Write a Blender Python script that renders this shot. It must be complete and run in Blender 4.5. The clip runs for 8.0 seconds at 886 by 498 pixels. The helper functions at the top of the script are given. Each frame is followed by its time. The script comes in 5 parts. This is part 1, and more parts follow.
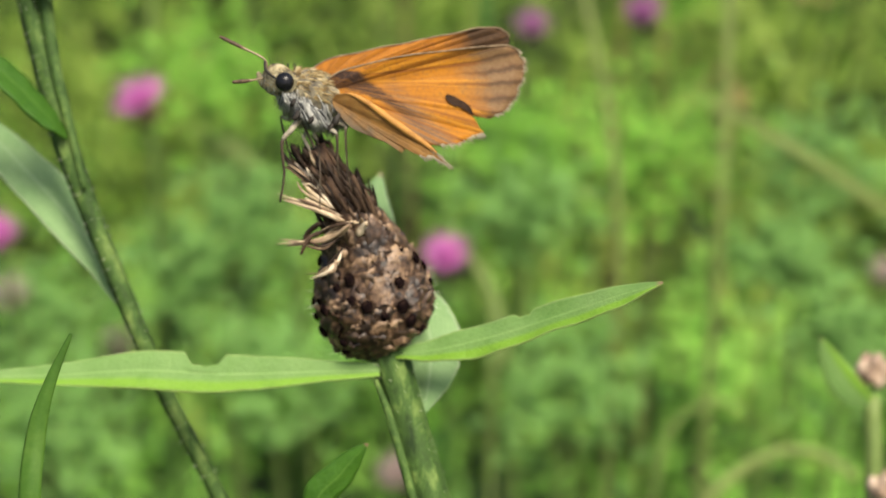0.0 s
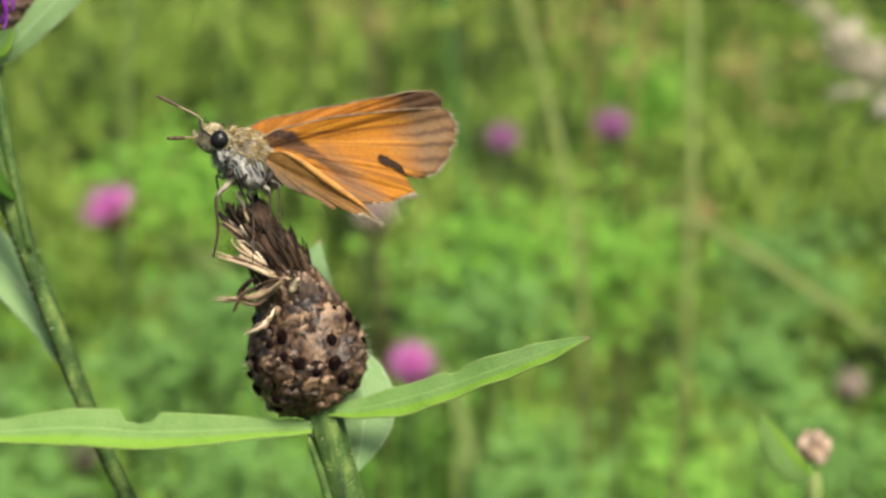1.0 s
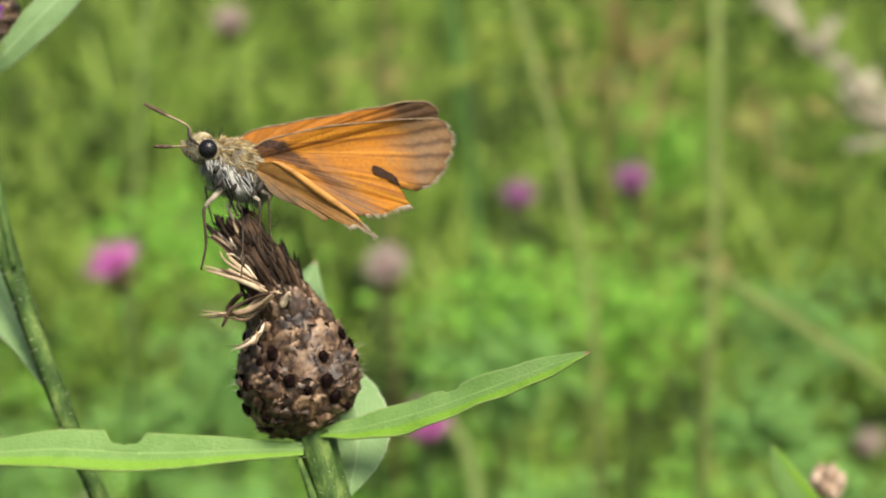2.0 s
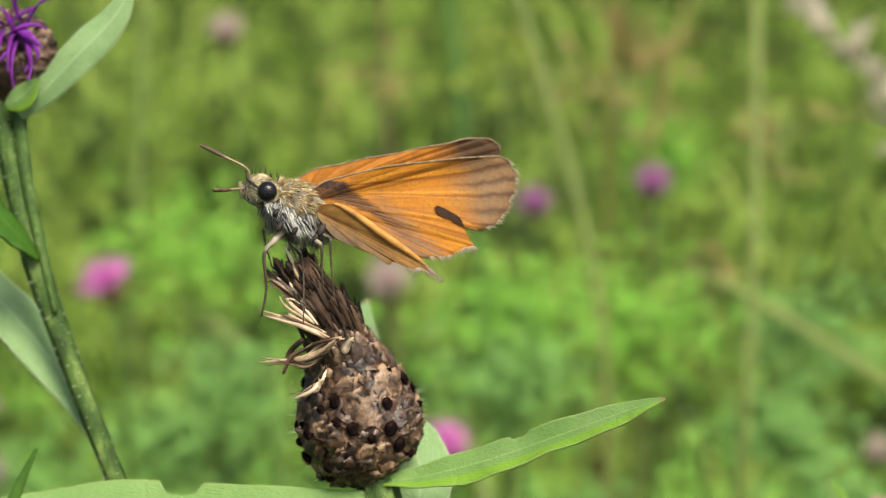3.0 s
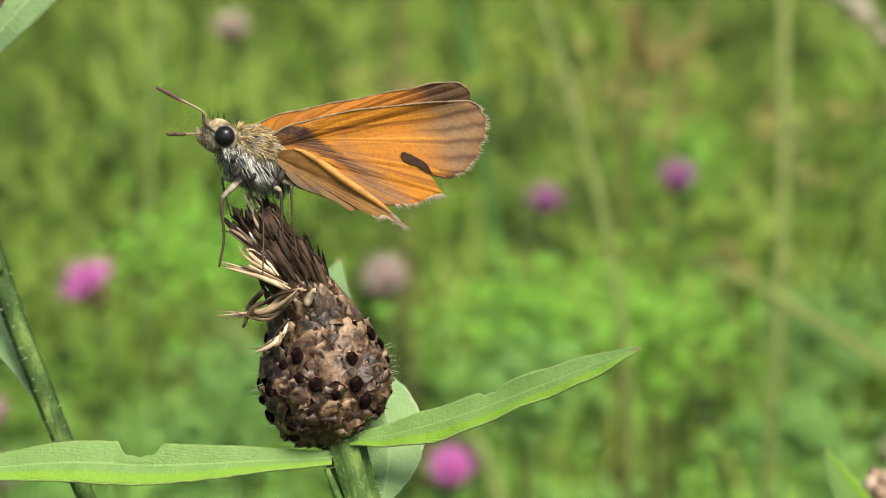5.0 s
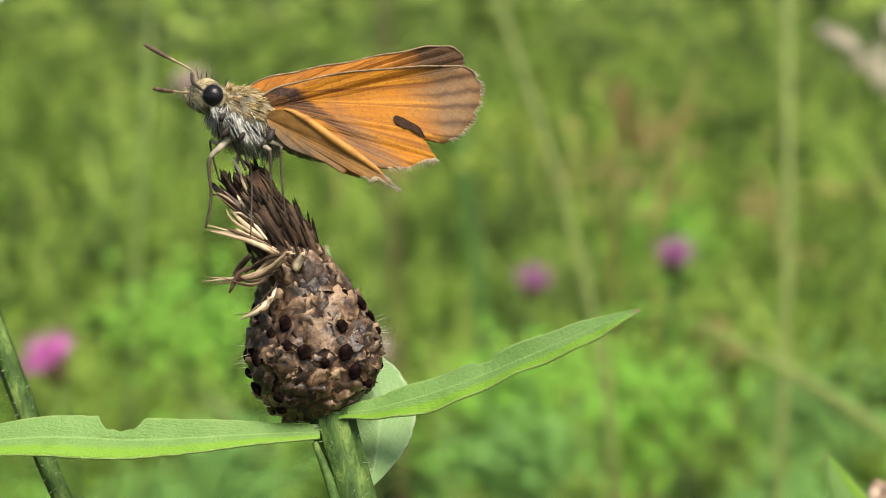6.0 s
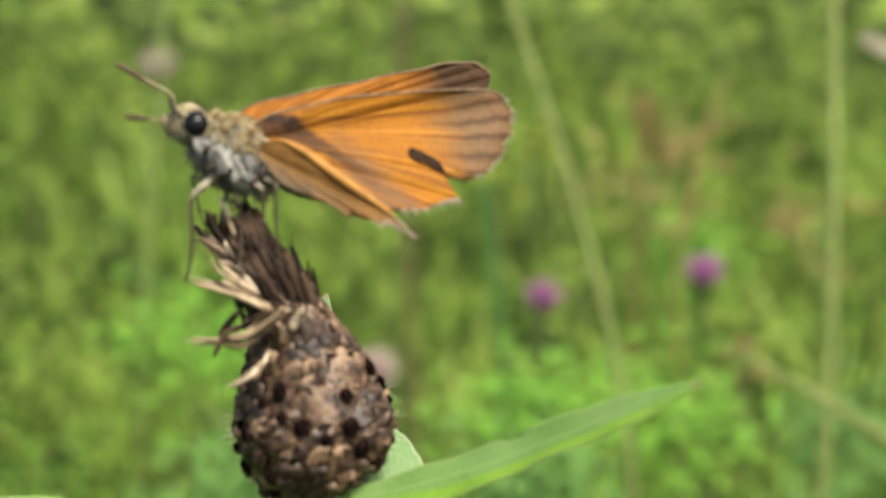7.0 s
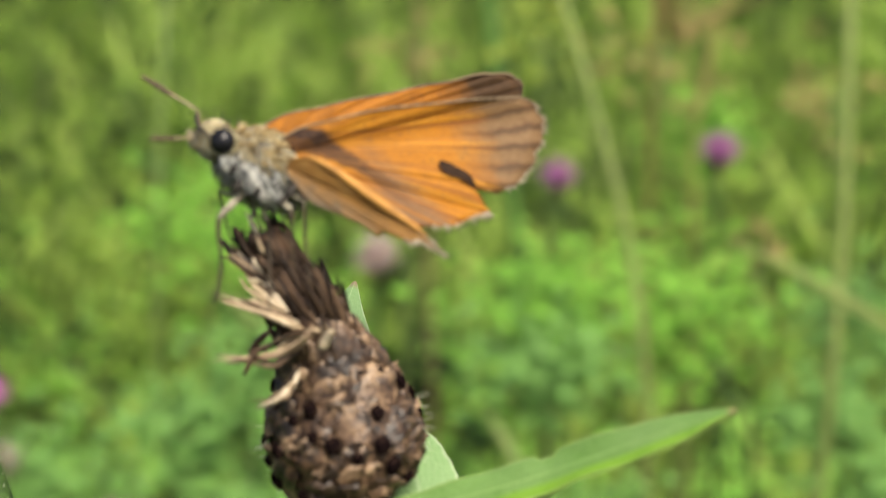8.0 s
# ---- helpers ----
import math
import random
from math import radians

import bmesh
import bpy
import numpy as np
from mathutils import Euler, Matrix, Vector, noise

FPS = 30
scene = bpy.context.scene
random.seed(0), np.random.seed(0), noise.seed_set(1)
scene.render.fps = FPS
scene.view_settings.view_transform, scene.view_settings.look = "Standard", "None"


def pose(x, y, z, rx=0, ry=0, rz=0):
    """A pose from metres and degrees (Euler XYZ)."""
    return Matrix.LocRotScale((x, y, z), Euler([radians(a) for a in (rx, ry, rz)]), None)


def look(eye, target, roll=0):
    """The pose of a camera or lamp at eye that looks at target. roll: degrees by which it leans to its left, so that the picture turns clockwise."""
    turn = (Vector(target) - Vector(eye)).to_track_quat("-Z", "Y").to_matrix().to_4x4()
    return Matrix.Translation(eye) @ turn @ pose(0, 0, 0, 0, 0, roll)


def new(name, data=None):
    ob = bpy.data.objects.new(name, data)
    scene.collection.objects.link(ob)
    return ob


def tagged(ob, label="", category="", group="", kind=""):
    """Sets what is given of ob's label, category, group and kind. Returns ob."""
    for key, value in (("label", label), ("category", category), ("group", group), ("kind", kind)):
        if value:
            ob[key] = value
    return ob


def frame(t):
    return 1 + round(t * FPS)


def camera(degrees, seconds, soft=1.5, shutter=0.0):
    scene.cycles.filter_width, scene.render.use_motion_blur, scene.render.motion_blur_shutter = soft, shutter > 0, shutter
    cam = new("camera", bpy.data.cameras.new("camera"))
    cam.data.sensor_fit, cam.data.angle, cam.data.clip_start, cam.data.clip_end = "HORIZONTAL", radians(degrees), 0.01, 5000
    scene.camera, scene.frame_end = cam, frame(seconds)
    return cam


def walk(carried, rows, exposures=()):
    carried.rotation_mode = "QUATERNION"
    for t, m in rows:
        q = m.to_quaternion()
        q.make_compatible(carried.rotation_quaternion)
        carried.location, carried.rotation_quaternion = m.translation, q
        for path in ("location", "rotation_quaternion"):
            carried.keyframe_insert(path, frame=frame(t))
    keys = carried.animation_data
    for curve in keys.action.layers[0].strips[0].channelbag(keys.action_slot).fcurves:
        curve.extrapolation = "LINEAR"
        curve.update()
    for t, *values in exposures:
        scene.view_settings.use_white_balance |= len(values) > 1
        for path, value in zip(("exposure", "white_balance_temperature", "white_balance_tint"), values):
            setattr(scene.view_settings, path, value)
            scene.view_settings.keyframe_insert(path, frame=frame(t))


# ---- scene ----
cam = camera(30.256, 8.0, soft=0.95)
cam.data.dof.use_dof = True
cam.data.dof.focus_distance = 0.100
cam.data.dof.aperture_fstop = 39.0
PATH = [
    (0.0, pose(0.00000, 0.00000, 0.50000, 67.995, 0.001, 0.003)),
    (0.1, pose(0.00018, -0.00054, 0.49954, 68.220, -0.161, -0.228)),
    (0.2, pose(0.00035, -0.00111, 0.49907, 68.636, -0.338, -0.438)),
    (0.3, pose(0.00052, -0.00166, 0.49860, 69.383, -0.508, -0.548)),
    (0.4, pose(0.00073, -0.00216, 0.49816, 70.246, -0.646, -0.685)),
    (0.5, pose(0.00102, -0.00255, 0.49776, 71.055, -0.730, -0.548)),
    (0.6, pose(0.00143, -0.00281, 0.49742, 71.348, -0.741, -0.400)),
    (0.7, pose(0.00193, -0.00297, 0.49713, 71.475, -0.694, -0.371)),
    (0.8, pose(0.00246, -0.00308, 0.49686, 71.365, -0.617, -0.307)),
    (0.9, pose(0.00296, -0.00315, 0.49657, 71.772, -0.540, -0.409)),
    (1.0, pose(0.00335, -0.00325, 0.49623, 72.405, -0.489, -0.546)),
    (1.1, pose(0.00360, -0.00338, 0.49586, 72.990, -0.471, -0.479)),
    (1.2, pose(0.00374, -0.00351, 0.49549, 73.358, -0.466, -0.325)),
    (1.3, pose(0.00385, -0.00362, 0.49508, 73.607, -0.466, -0.169)),
    (1.4, pose(0.00398, -0.00369, 0.49459, 73.932, -0.465, -0.058)),
    (1.5, pose(0.00419, -0.00371, 0.49397, 73.979, -0.454, -0.143)),
    (1.6, pose(0.00486, -0.00356, 0.49251, 74.325, -0.409, 0.151)),
    (1.7, pose(0.00526, -0.00310, 0.49138, 74.794, -0.362, 0.190)),
    (2.8, pose(0.00083, 0.00442, 0.49350, 74.677, -0.157, -0.801)),
    (2.9, pose(0.00027, 0.00393, 0.49357, 74.791, -0.038, -0.611)),
    (3.0, pose(-0.00025, 0.00307, 0.49346, 74.788, 0.084, -0.545)),
    (3.1, pose(-0.00073, 0.00285, 0.49319, 74.825, 0.106, -0.520)),
    (3.2, pose(-0.00133, 0.00271, 0.49281, 75.085, 0.105, -0.656)),
    (3.3, pose(-0.00182, 0.00262, 0.49245, 75.248, 0.096, -0.973)),
    (3.4, pose(-0.00201, 0.00258, 0.49221, 74.884, 0.095, -0.973)),
    (3.5, pose(-0.00167, 0.00256, 0.49222, 74.385, 0.116, -0.833)),
    (3.6, pose(-0.00053, 0.00251, 0.49258, 73.969, 0.167, -0.417)),
    (3.7, pose(0.00128, 0.00243, 0.49322, 73.677, 0.238, -0.090)),
    (3.8, pose(0.00333, 0.00242, 0.49397, 73.861, 0.318, -0.185)),
    (3.9, pose(0.00518, 0.00256, 0.49466, 73.992, 0.397, -0.422)),
    (4.0, pose(0.00640, 0.00293, 0.49512, 73.638, 0.464, -0.455)),
    (4.1, pose(0.00688, 0.00365, 0.49534, 73.000, 0.521, -0.363)),
    (4.2, pose(0.00691, 0.00466, 0.49545, 72.585, 0.574, -0.172)),
    (4.3, pose(0.00666, 0.00578, 0.49543, 72.768, 0.623, -0.070)),
    (4.4, pose(0.00628, 0.00686, 0.49531, 73.093, 0.664, -0.018)),
    (4.5, pose(0.00595, 0.00772, 0.49509, 73.591, 0.697, 0.020)),
    (4.6, pose(0.00529, 0.00802, 0.49441, 73.810, 0.691, 0.064)),
    (4.7, pose(0.00462, 0.00778, 0.49322, 73.955, 0.661, 0.219)),
    (5.8, pose(0.00261, 0.00273, 0.47814, 79.504, 0.456, -0.246)),
    (5.9, pose(0.00272, 0.00436, 0.47856, 79.455, 0.402, -0.351)),
    (6.0, pose(0.00298, 0.00720, 0.47955, 78.861, 0.340, -0.141)),
    (6.1, pose(0.00320, 0.00972, 0.47955, 78.884, 0.299, -0.122)),
    (6.2, pose(0.00345, 0.01241, 0.47940, 79.145, 0.259, -0.199)),
    (6.3, pose(0.00369, 0.01505, 0.47918, 79.355, 0.223, -0.090)),
    (6.4, pose(0.00386, 0.01740, 0.47897, 79.400, 0.193, 0.125)),
    (6.5, pose(0.00391, 0.01923, 0.47885, 79.482, 0.171, 0.298)),
    (6.6, pose(0.00378, 0.02042, 0.47880, 79.327, 0.160, 0.309)),
    (6.7, pose(0.00351, 0.02113, 0.47877, 78.986, 0.157, 0.461)),
    (6.8, pose(0.00319, 0.02153, 0.47879, 78.909, 0.160, 0.575)),
    (6.9, pose(0.00290, 0.02182, 0.47889, 79.117, 0.167, 0.537)),
    (7.0, pose(0.00273, 0.02220, 0.47911, 79.142, 0.174, 0.517)),
    (7.1, pose(0.00274, 0.02265, 0.47944, 79.095, 0.180, 0.594)),
    (7.2, pose(0.00287, 0.02304, 0.47985, 78.754, 0.188, 0.832)),
    (7.3, pose(0.00303, 0.02339, 0.48036, 78.274, 0.198, 1.268)),
    (7.4, pose(0.00314, 0.02371, 0.48097, 77.398, 0.214, 1.257)),
    (7.5, pose(0.00313, 0.02402, 0.48168, 76.458, 0.237, 0.988)),
    (7.6, pose(0.00296, 0.02430, 0.48253, 75.579, 0.270, 0.432)),
    (7.7, pose(0.00268, 0.02455, 0.48351, 74.970, 0.311, -0.161)),
    (7.9, pose(0.00200, 0.02501, 0.48566, 74.501, 0.405, -0.099)),
    (8.0, pose(0.00168, 0.02524, 0.48670, 74.118, 0.450, 0.821)),
]
walk(cam, PATH, exposures=[(0.0, 1.02, 7100, 10), (2.0, 1.04, 7100, 10), (8.0, 1.07, 7100, 10)])


# ---- world, sun, exposure ----
world = bpy.data.worlds.new("sky")
scene.world = world
world.use_nodes = True
wn = world.node_tree
sky = wn.nodes.new("ShaderNodeTexSky")
sky.sky_type = "NISHITA"
sky.sun_disc = False
sky.sun_elevation = radians(58)
sky.sun_rotation = radians(150)
sky.dust_density = 4.0
wn.links.new(sky.outputs[0], wn.nodes["Background"].inputs[0])
wn.nodes["Background"].inputs[1].default_value = 0.085
sun = new("sun", bpy.data.lights.new("sun", "SUN"))
sun.data.energy = 2.3
sun.data.angle = radians(24)
sun.data.color = (1.0, 0.95, 0.86)
sun.matrix_basis = look((0, 0, 0), (-0.5 * 0.53, 0.87 * 0.53, -0.85))

# ---- working frame: millimetres at the subject's distance; x right, z up, y away ----
TILT = radians(22)
RIGHT, AWAY, UP = Vector((1, 0, 0)), Vector((0, math.cos(TILT), -math.sin(TILT))), Vector((0, math.sin(TILT), math.cos(TILT)))
REACH = 0.1108
HEART = Vector((0, 0, 0.5))


def V(x, z, y=0.0):
    """World point x mm right and z mm up as they appear at the subject's distance, y mm behind it."""
    k = 1 + y / 1000 / REACH
    return HEART + AWAY * (REACH + y / 1000) + (RIGHT * x + UP * z) * k / 1000


def D(x, z, y=0.0):
    """World direction."""
    return (RIGHT * x + UP * z + AWAY * y).normalized()


def lerp(a, b, t):
    return a + (b - a) * t


def smooth(pts, n):
    """n + 1 points on a smooth curve through pts (Vectors or floats)."""
    out, m = [], len(pts) - 1
    for i in range(n + 1):
        s = i / n * m
        k = min(int(s), m - 1)
        t = s - k
        p0, p1, p2, p3 = pts[max(k - 1, 0)], pts[k], pts[k + 1], pts[min(k + 2, m)]
        out.append(0.5 * (2 * p1 + (p2 - p0) * t + (2 * p0 - 5 * p1 + 4 * p2 - p3) * t * t + (3 * p1 - p0 - 3 * p2 + p3) * t ** 3))
    return out


WORLD = {}


def thing(name, base, label, category, group="", kind=""):
    ob = new(name)
    ob.empty_display_size = 0.01
    ob.location = base
    WORLD[ob] = Vector(base)
    return tagged(ob, label, category, group, kind)


def part(name, bm, material, parent, label="", pivot=None, flat=False):
    """Links a bmesh, built in world coordinates, as one mesh under parent (or alone)."""
    origin = Vector(pivot) if pivot is not None else (WORLD[parent] if parent else Vector((0, 0, 0)))
    me = bpy.data.meshes.new(name)
    bm.transform(Matrix.Translation(-origin))
    bm.to_mesh(me)
    bm.free()
    me.materials.append(material)
    if not flat:
        me.shade_smooth()
    ob = new(name, me)
    if parent:
        ob.parent = parent
        ob.location = origin - WORLD[parent]
    else:
        ob.location = origin
    WORLD[ob] = origin
    return tagged(ob, label)


def piece(name, me, parent, place, turn):
    """One more object on a shared mesh, at a world place with a 3x3 turn."""
    ob = new(name, me)
    ob.parent = parent
    ob.matrix_basis = Matrix.Translation(place - WORLD[parent]) @ turn.to_4x4()
    WORLD[ob] = place
    return ob


def basis(x, y, z):
    return Matrix((x, y, z)).transposed()


def tube(bm, pts, radii, n=8, ribs=0.0, close=True):
    """A tapered tube along pts; ribs: depth of the lengthwise ridges as a share of the radius."""
    rings, side = [], None
    for i, p in enumerate(pts):
        d = (pts[min(i + 1, len(pts) - 1)] - pts[max(i - 1, 0)]).normalized()
        if side is None:
            side = d.orthogonal().normalized()
        side = (side - d * side.dot(d)).normalized()
        up = d.cross(side)
        ring = []
        for k in range(n):
            a = 2 * math.pi * k / n
            r = radii[i] * (1 + (ribs if k % 2 else -ribs))
            ring.append(bm.verts.new(p + (side * math.cos(a) + up * math.sin(a)) * r))
        rings.append(ring)
    for a, b in zip(rings, rings[1:]):
        for k in range(n):
            bm.faces.new((a[k], a[(k + 1) % n], b[(k + 1) % n], b[k]))
    if close:
        bm.faces.new(rings[0][::-1])
        bm.faces.new(rings[-1])
    return rings


def blob(bm, centre, axes, seg=20, rings=14, rough=0.0, scale=900.0):
    """An ellipsoid with three axis vectors and a rough surface."""
    grid = []
    for i in range(rings + 1):
        th = math.pi * i / rings
        row = []
        for k in range(seg):
            ph = 2 * math.pi * k / seg
            v = axes[0] * math.sin(th) * math.cos(ph) + axes[1] * math.sin(th) * math.sin(ph) + axes[2] * math.cos(th)
            v *= 1 + rough * noise.noise((centre + v) * scale)
            row.append(v)
        grid.append(row)
    vs = [[bm.verts.new(centre + v) for v in row] for row in grid[1:-1]]
    top, bot = bm.verts.new(centre + grid[0][0]), bm.verts.new(centre + grid[-1][0])
    for a, b in zip(vs, vs[1:]):
        for k in range(seg):
            bm.faces.new((a[k], b[k], b[(k + 1) % seg], a[(k + 1) % seg]))
    for k in range(seg):
        bm.faces.new((top, vs[0][k], vs[0][(k + 1) % seg]))
        bm.faces.new((bot, vs[-1][(k + 1) % seg], vs[-1][k]))


def hair(bm, root, way, length, width, bend=None):
    """One bent, tapering hair: a three-sided spike."""
    way = way.normalized()
    s = way.orthogonal().normalized()
    u = way.cross(s)
    tip = root + way * length + (bend if bend else Vector((0, 0, 0)))
    mid = root + way * length * 0.55 + (bend * 0.25 if bend else Vector((0, 0, 0)))
    r0 = [bm.verts.new(root + (s * math.cos(a) + u * math.sin(a)) * width) for a in (0, 2.1, 4.2)]
    r1 = [bm.verts.new(mid + (s * math.cos(a) + u * math.sin(a)) * width * 0.7) for a in (0, 2.1, 4.2)]
    t = bm.verts.new(tip)
    for k in range(3):
        j = (k + 1) % 3
        bm.faces.new((r0[k], r0[j], r1[j], r1[k]))
        bm.faces.new((r1[k], r1[j], t))


def leaf(bm, pts, widths, d1, d2, notches=(), thick=0.00022, n=40, m=5, wave=0.0, seed=0, tooth=0.0):
    """A leaf along the midrib pts; half widths in metres along it; d1, d2: the ways in which its two halves spread; notches: (half, from, to, depth)."""
    C = smooth(pts, n)
    Wd = smooth(widths, n)
    uv = bm.loops.layers.uv.new("UVMap") if not bm.loops.layers.uv else bm.loops.layers.uv[0]
    d1, d2 = (d1 if isinstance(d1, list) else [d1, d1]), (d2 if isinstance(d2, list) else [d2, d2])
    top, bot = [], []
    for i in range(n + 1):
        t = i / n
        tan = (C[min(i + 1, n)] - C[max(i - 1, 0)]).normalized()
        row = []
        for k in range(-m, m + 1):
            half = 1 if k < 0 else 2
            d = d1 if k < 0 else d2
            dd = smooth(d, n)[i] if len(d) > 2 else lerp(d[0], d[1], t)
            dd = (dd - tan * dd.dot(tan)).normalized()
            a = abs(k) / m
            w = max(Wd[i], 0.00004)
            for h, t0, t1, dep in notches:
                if h == half and t0 < t < t1:
                    s = min(1, 5.0 * min(t - t0, t1 - t) / (t1 - t0)) ** 0.7
                    w *= 1 - dep * s * (0.85 + 0.3 * noise.noise(Vector((t * 60, seed, 0))))
            if tooth:
                w *= 1 + tooth * (noise.noise(Vector((t * 45, seed + half * 7, 3))) + 0.6 * noise.noise(Vector((t * 110, seed + half, 9))))
            p = C[i] + dd * w * a
            nrm = tan.cross(dd).normalized() * (1 if k >= 0 else -1)
            p = p + nrm * (wave * w * (a * a * math.sin(t * 13 + seed + half) + 0.5 * a * math.sin(t * 37 + half)) - 0.10 * w * (1 - a) ** 2)
            row.append((p, nrm, t, 0.5 + 0.5 * k / m))
        top.append([(bm.verts.new(p + nn * thick / 2), t, v) for p, nn, t, v in row])
        bot.append([(bm.verts.new(p - nn * thick / 2), t, v) for p, nn, t, v in row])

    def quad(a, b, c, d):
        try:
            f = bm.faces.new((a[0], b[0], c[0], d[0]))
        except ValueError:
            return
        for lp, q in zip(f.loops, (a, b, c, d)):
            lp[uv].uv = (q[1], q[2])

    w = 2 * m
    for i in range(n):
        for k in range(w):
            quad(top[i][k], top[i][k + 1], top[i + 1][k + 1], top[i + 1][k])
            quad(bot[i][k], bot[i + 1][k], bot[i + 1][k + 1], bot[i][k + 1])
        quad(top[i][0], top[i + 1][0], bot[i + 1][0], bot[i][0])
        quad(top[i][w], bot[i][w], bot[i + 1][w], top[i + 1][w])


# ---- materials ----
def nodes_of(name):
    m = bpy.data.materials.new(name)
    m.use_nodes = True
    nt = m.node_tree
    return m, nt, nt.nodes["Principled BSDF"], nt.nodes["Material Output"]


def node(nt, kind, **values):
    nd = nt.nodes.new(kind)
    for k, v in values.items():
        nd.inputs[k.replace("_", " ")].default_value = v
    return nd


def ramp(nt, source, stops):
    r = nt.nodes.new("ShaderNodeValToRGB")
    el = r.color_ramp.elements
    while len(el) < len(stops):
        el.new(0.5)
    for e, (p, c) in zip(el, stops):
        e.position = p
        e.color = (*c, 1)
    nt.links.new(source, r.inputs[0])
    return r.outputs[0]


def maths(nt, op, a, b=None, c=None):
    nd = nt.nodes.new("ShaderNodeMath")
    nd.operation = op
    for i, v in enumerate((a, b, c)):
        if v is None:
            continue
        if isinstance(v, (int, float)):
            nd.inputs[i].default_value = v
        else:
            nt.links.new(v, nd.inputs[i])
    return nd.outputs[0]


def mixed(nt, fac, a, b, how="MIX"):
    nd = nt.nodes.new("ShaderNodeMix")
    nd.data_type, nd.blend_type = "RGBA", how
    for i, v in ((0, fac), (6, a), (7, b)):
        if isinstance(v, (int, float)):
            nd.inputs[i].default_value = v
        elif isinstance(v, tuple):
            nd.inputs[i].default_value = (*v, 1)
        else:
            nt.links.new(v, nd.inputs[i])
    return nd.outputs[2]


def noise_at(nt, scale, detail=4.0, stretch=None):
    tc = nt.nodes.new("ShaderNodeTexCoord")
    nz = node(nt, "ShaderNodeTexNoise", Scale=scale, Detail=detail)
    if stretch:
        mp = nt.nodes.new("ShaderNodeMapping")
        mp.inputs["Scale"].default_value = stretch
        nt.links.new(tc.outputs["Object"], mp.inputs[0])
        nt.links.new(mp.outputs[0], nz.inputs["Vector"])
    else:
        nt.links.new(tc.outputs["Object"], nz.inputs["Vector"])
    return nz.outputs[0]


def bumped(nt, bsdf, source, strength, distance):
    b = node(nt, "ShaderNodeBump", Strength=strength, Distance=distance)
    nt.links.new(source, b.inputs["Height"])
    nt.links.new(b.outputs[0], bsdf.inputs["Normal"])


def rooted(base, p):
    """Points from the ground up to p, ever closer, to lead a stem into its upper course."""
    return [base] + [lerp(p, base, k) for k in (0.45, 0.2, 0.08, 0.03)]


def see_through(nt, bsdf, out, colour, share):
    """Mixes in light that passes through a thin leaf, petal or wing."""
    tr = nt.nodes.new("ShaderNodeBsdfTranslucent")
    nt.links.new(colour, tr.inputs[0])
    mx = nt.nodes.new("ShaderNodeMixShader")
    mx.inputs[0].default_value = share
    nt.links.new(bsdf.outputs[0], mx.inputs[1])
    nt.links.new(tr.outputs[0], mx.inputs[2])
    nt.links.new(mx.outputs[0], out.inputs[0])


def mottled(name, stops, scale, fine=None, rough=0.6, bump=0.3, depth=0.0001, vary="", share=0.0, stretch=None):
    """Noise at two scales through a colour ramp, with relief; vary: 'island' or 'object' shifts the tone piece by piece."""
    m, nt, bsdf, out = nodes_of(name)
    f = noise_at(nt, scale, 4, stretch)
    g = noise_at(nt, fine or scale * 6, 3, stretch)
    s = maths(nt, "ADD", maths(nt, "MULTIPLY", f, 0.7), maths(nt, "MULTIPLY", g, 0.3))
    if vary == "island":
        gm = nt.nodes.new("ShaderNodeNewGeometry")
        s = maths(nt, "ADD", maths(nt, "MULTIPLY", s, 0.55), maths(nt, "MULTIPLY", gm.outputs["Random Per Island"], 0.45))
    elif vary == "object":
        oi = nt.nodes.new("ShaderNodeObjectInfo")
        s = maths(nt, "ADD", maths(nt, "MULTIPLY", s, 0.6), maths(nt, "MULTIPLY", oi.outputs["Random"], 0.4))
    col = ramp(nt, s, stops)
    nt.links.new(col, bsdf.inputs["Base Color"])
    bsdf.inputs["Roughness"].default_value = rough
    bsdf.inputs["Specular IOR Level"].default_value = 0.3
    if bump:
        bumped(nt, bsdf, g, bump, depth)
    if share:
        see_through(nt, bsdf, out, col, share)
    return m


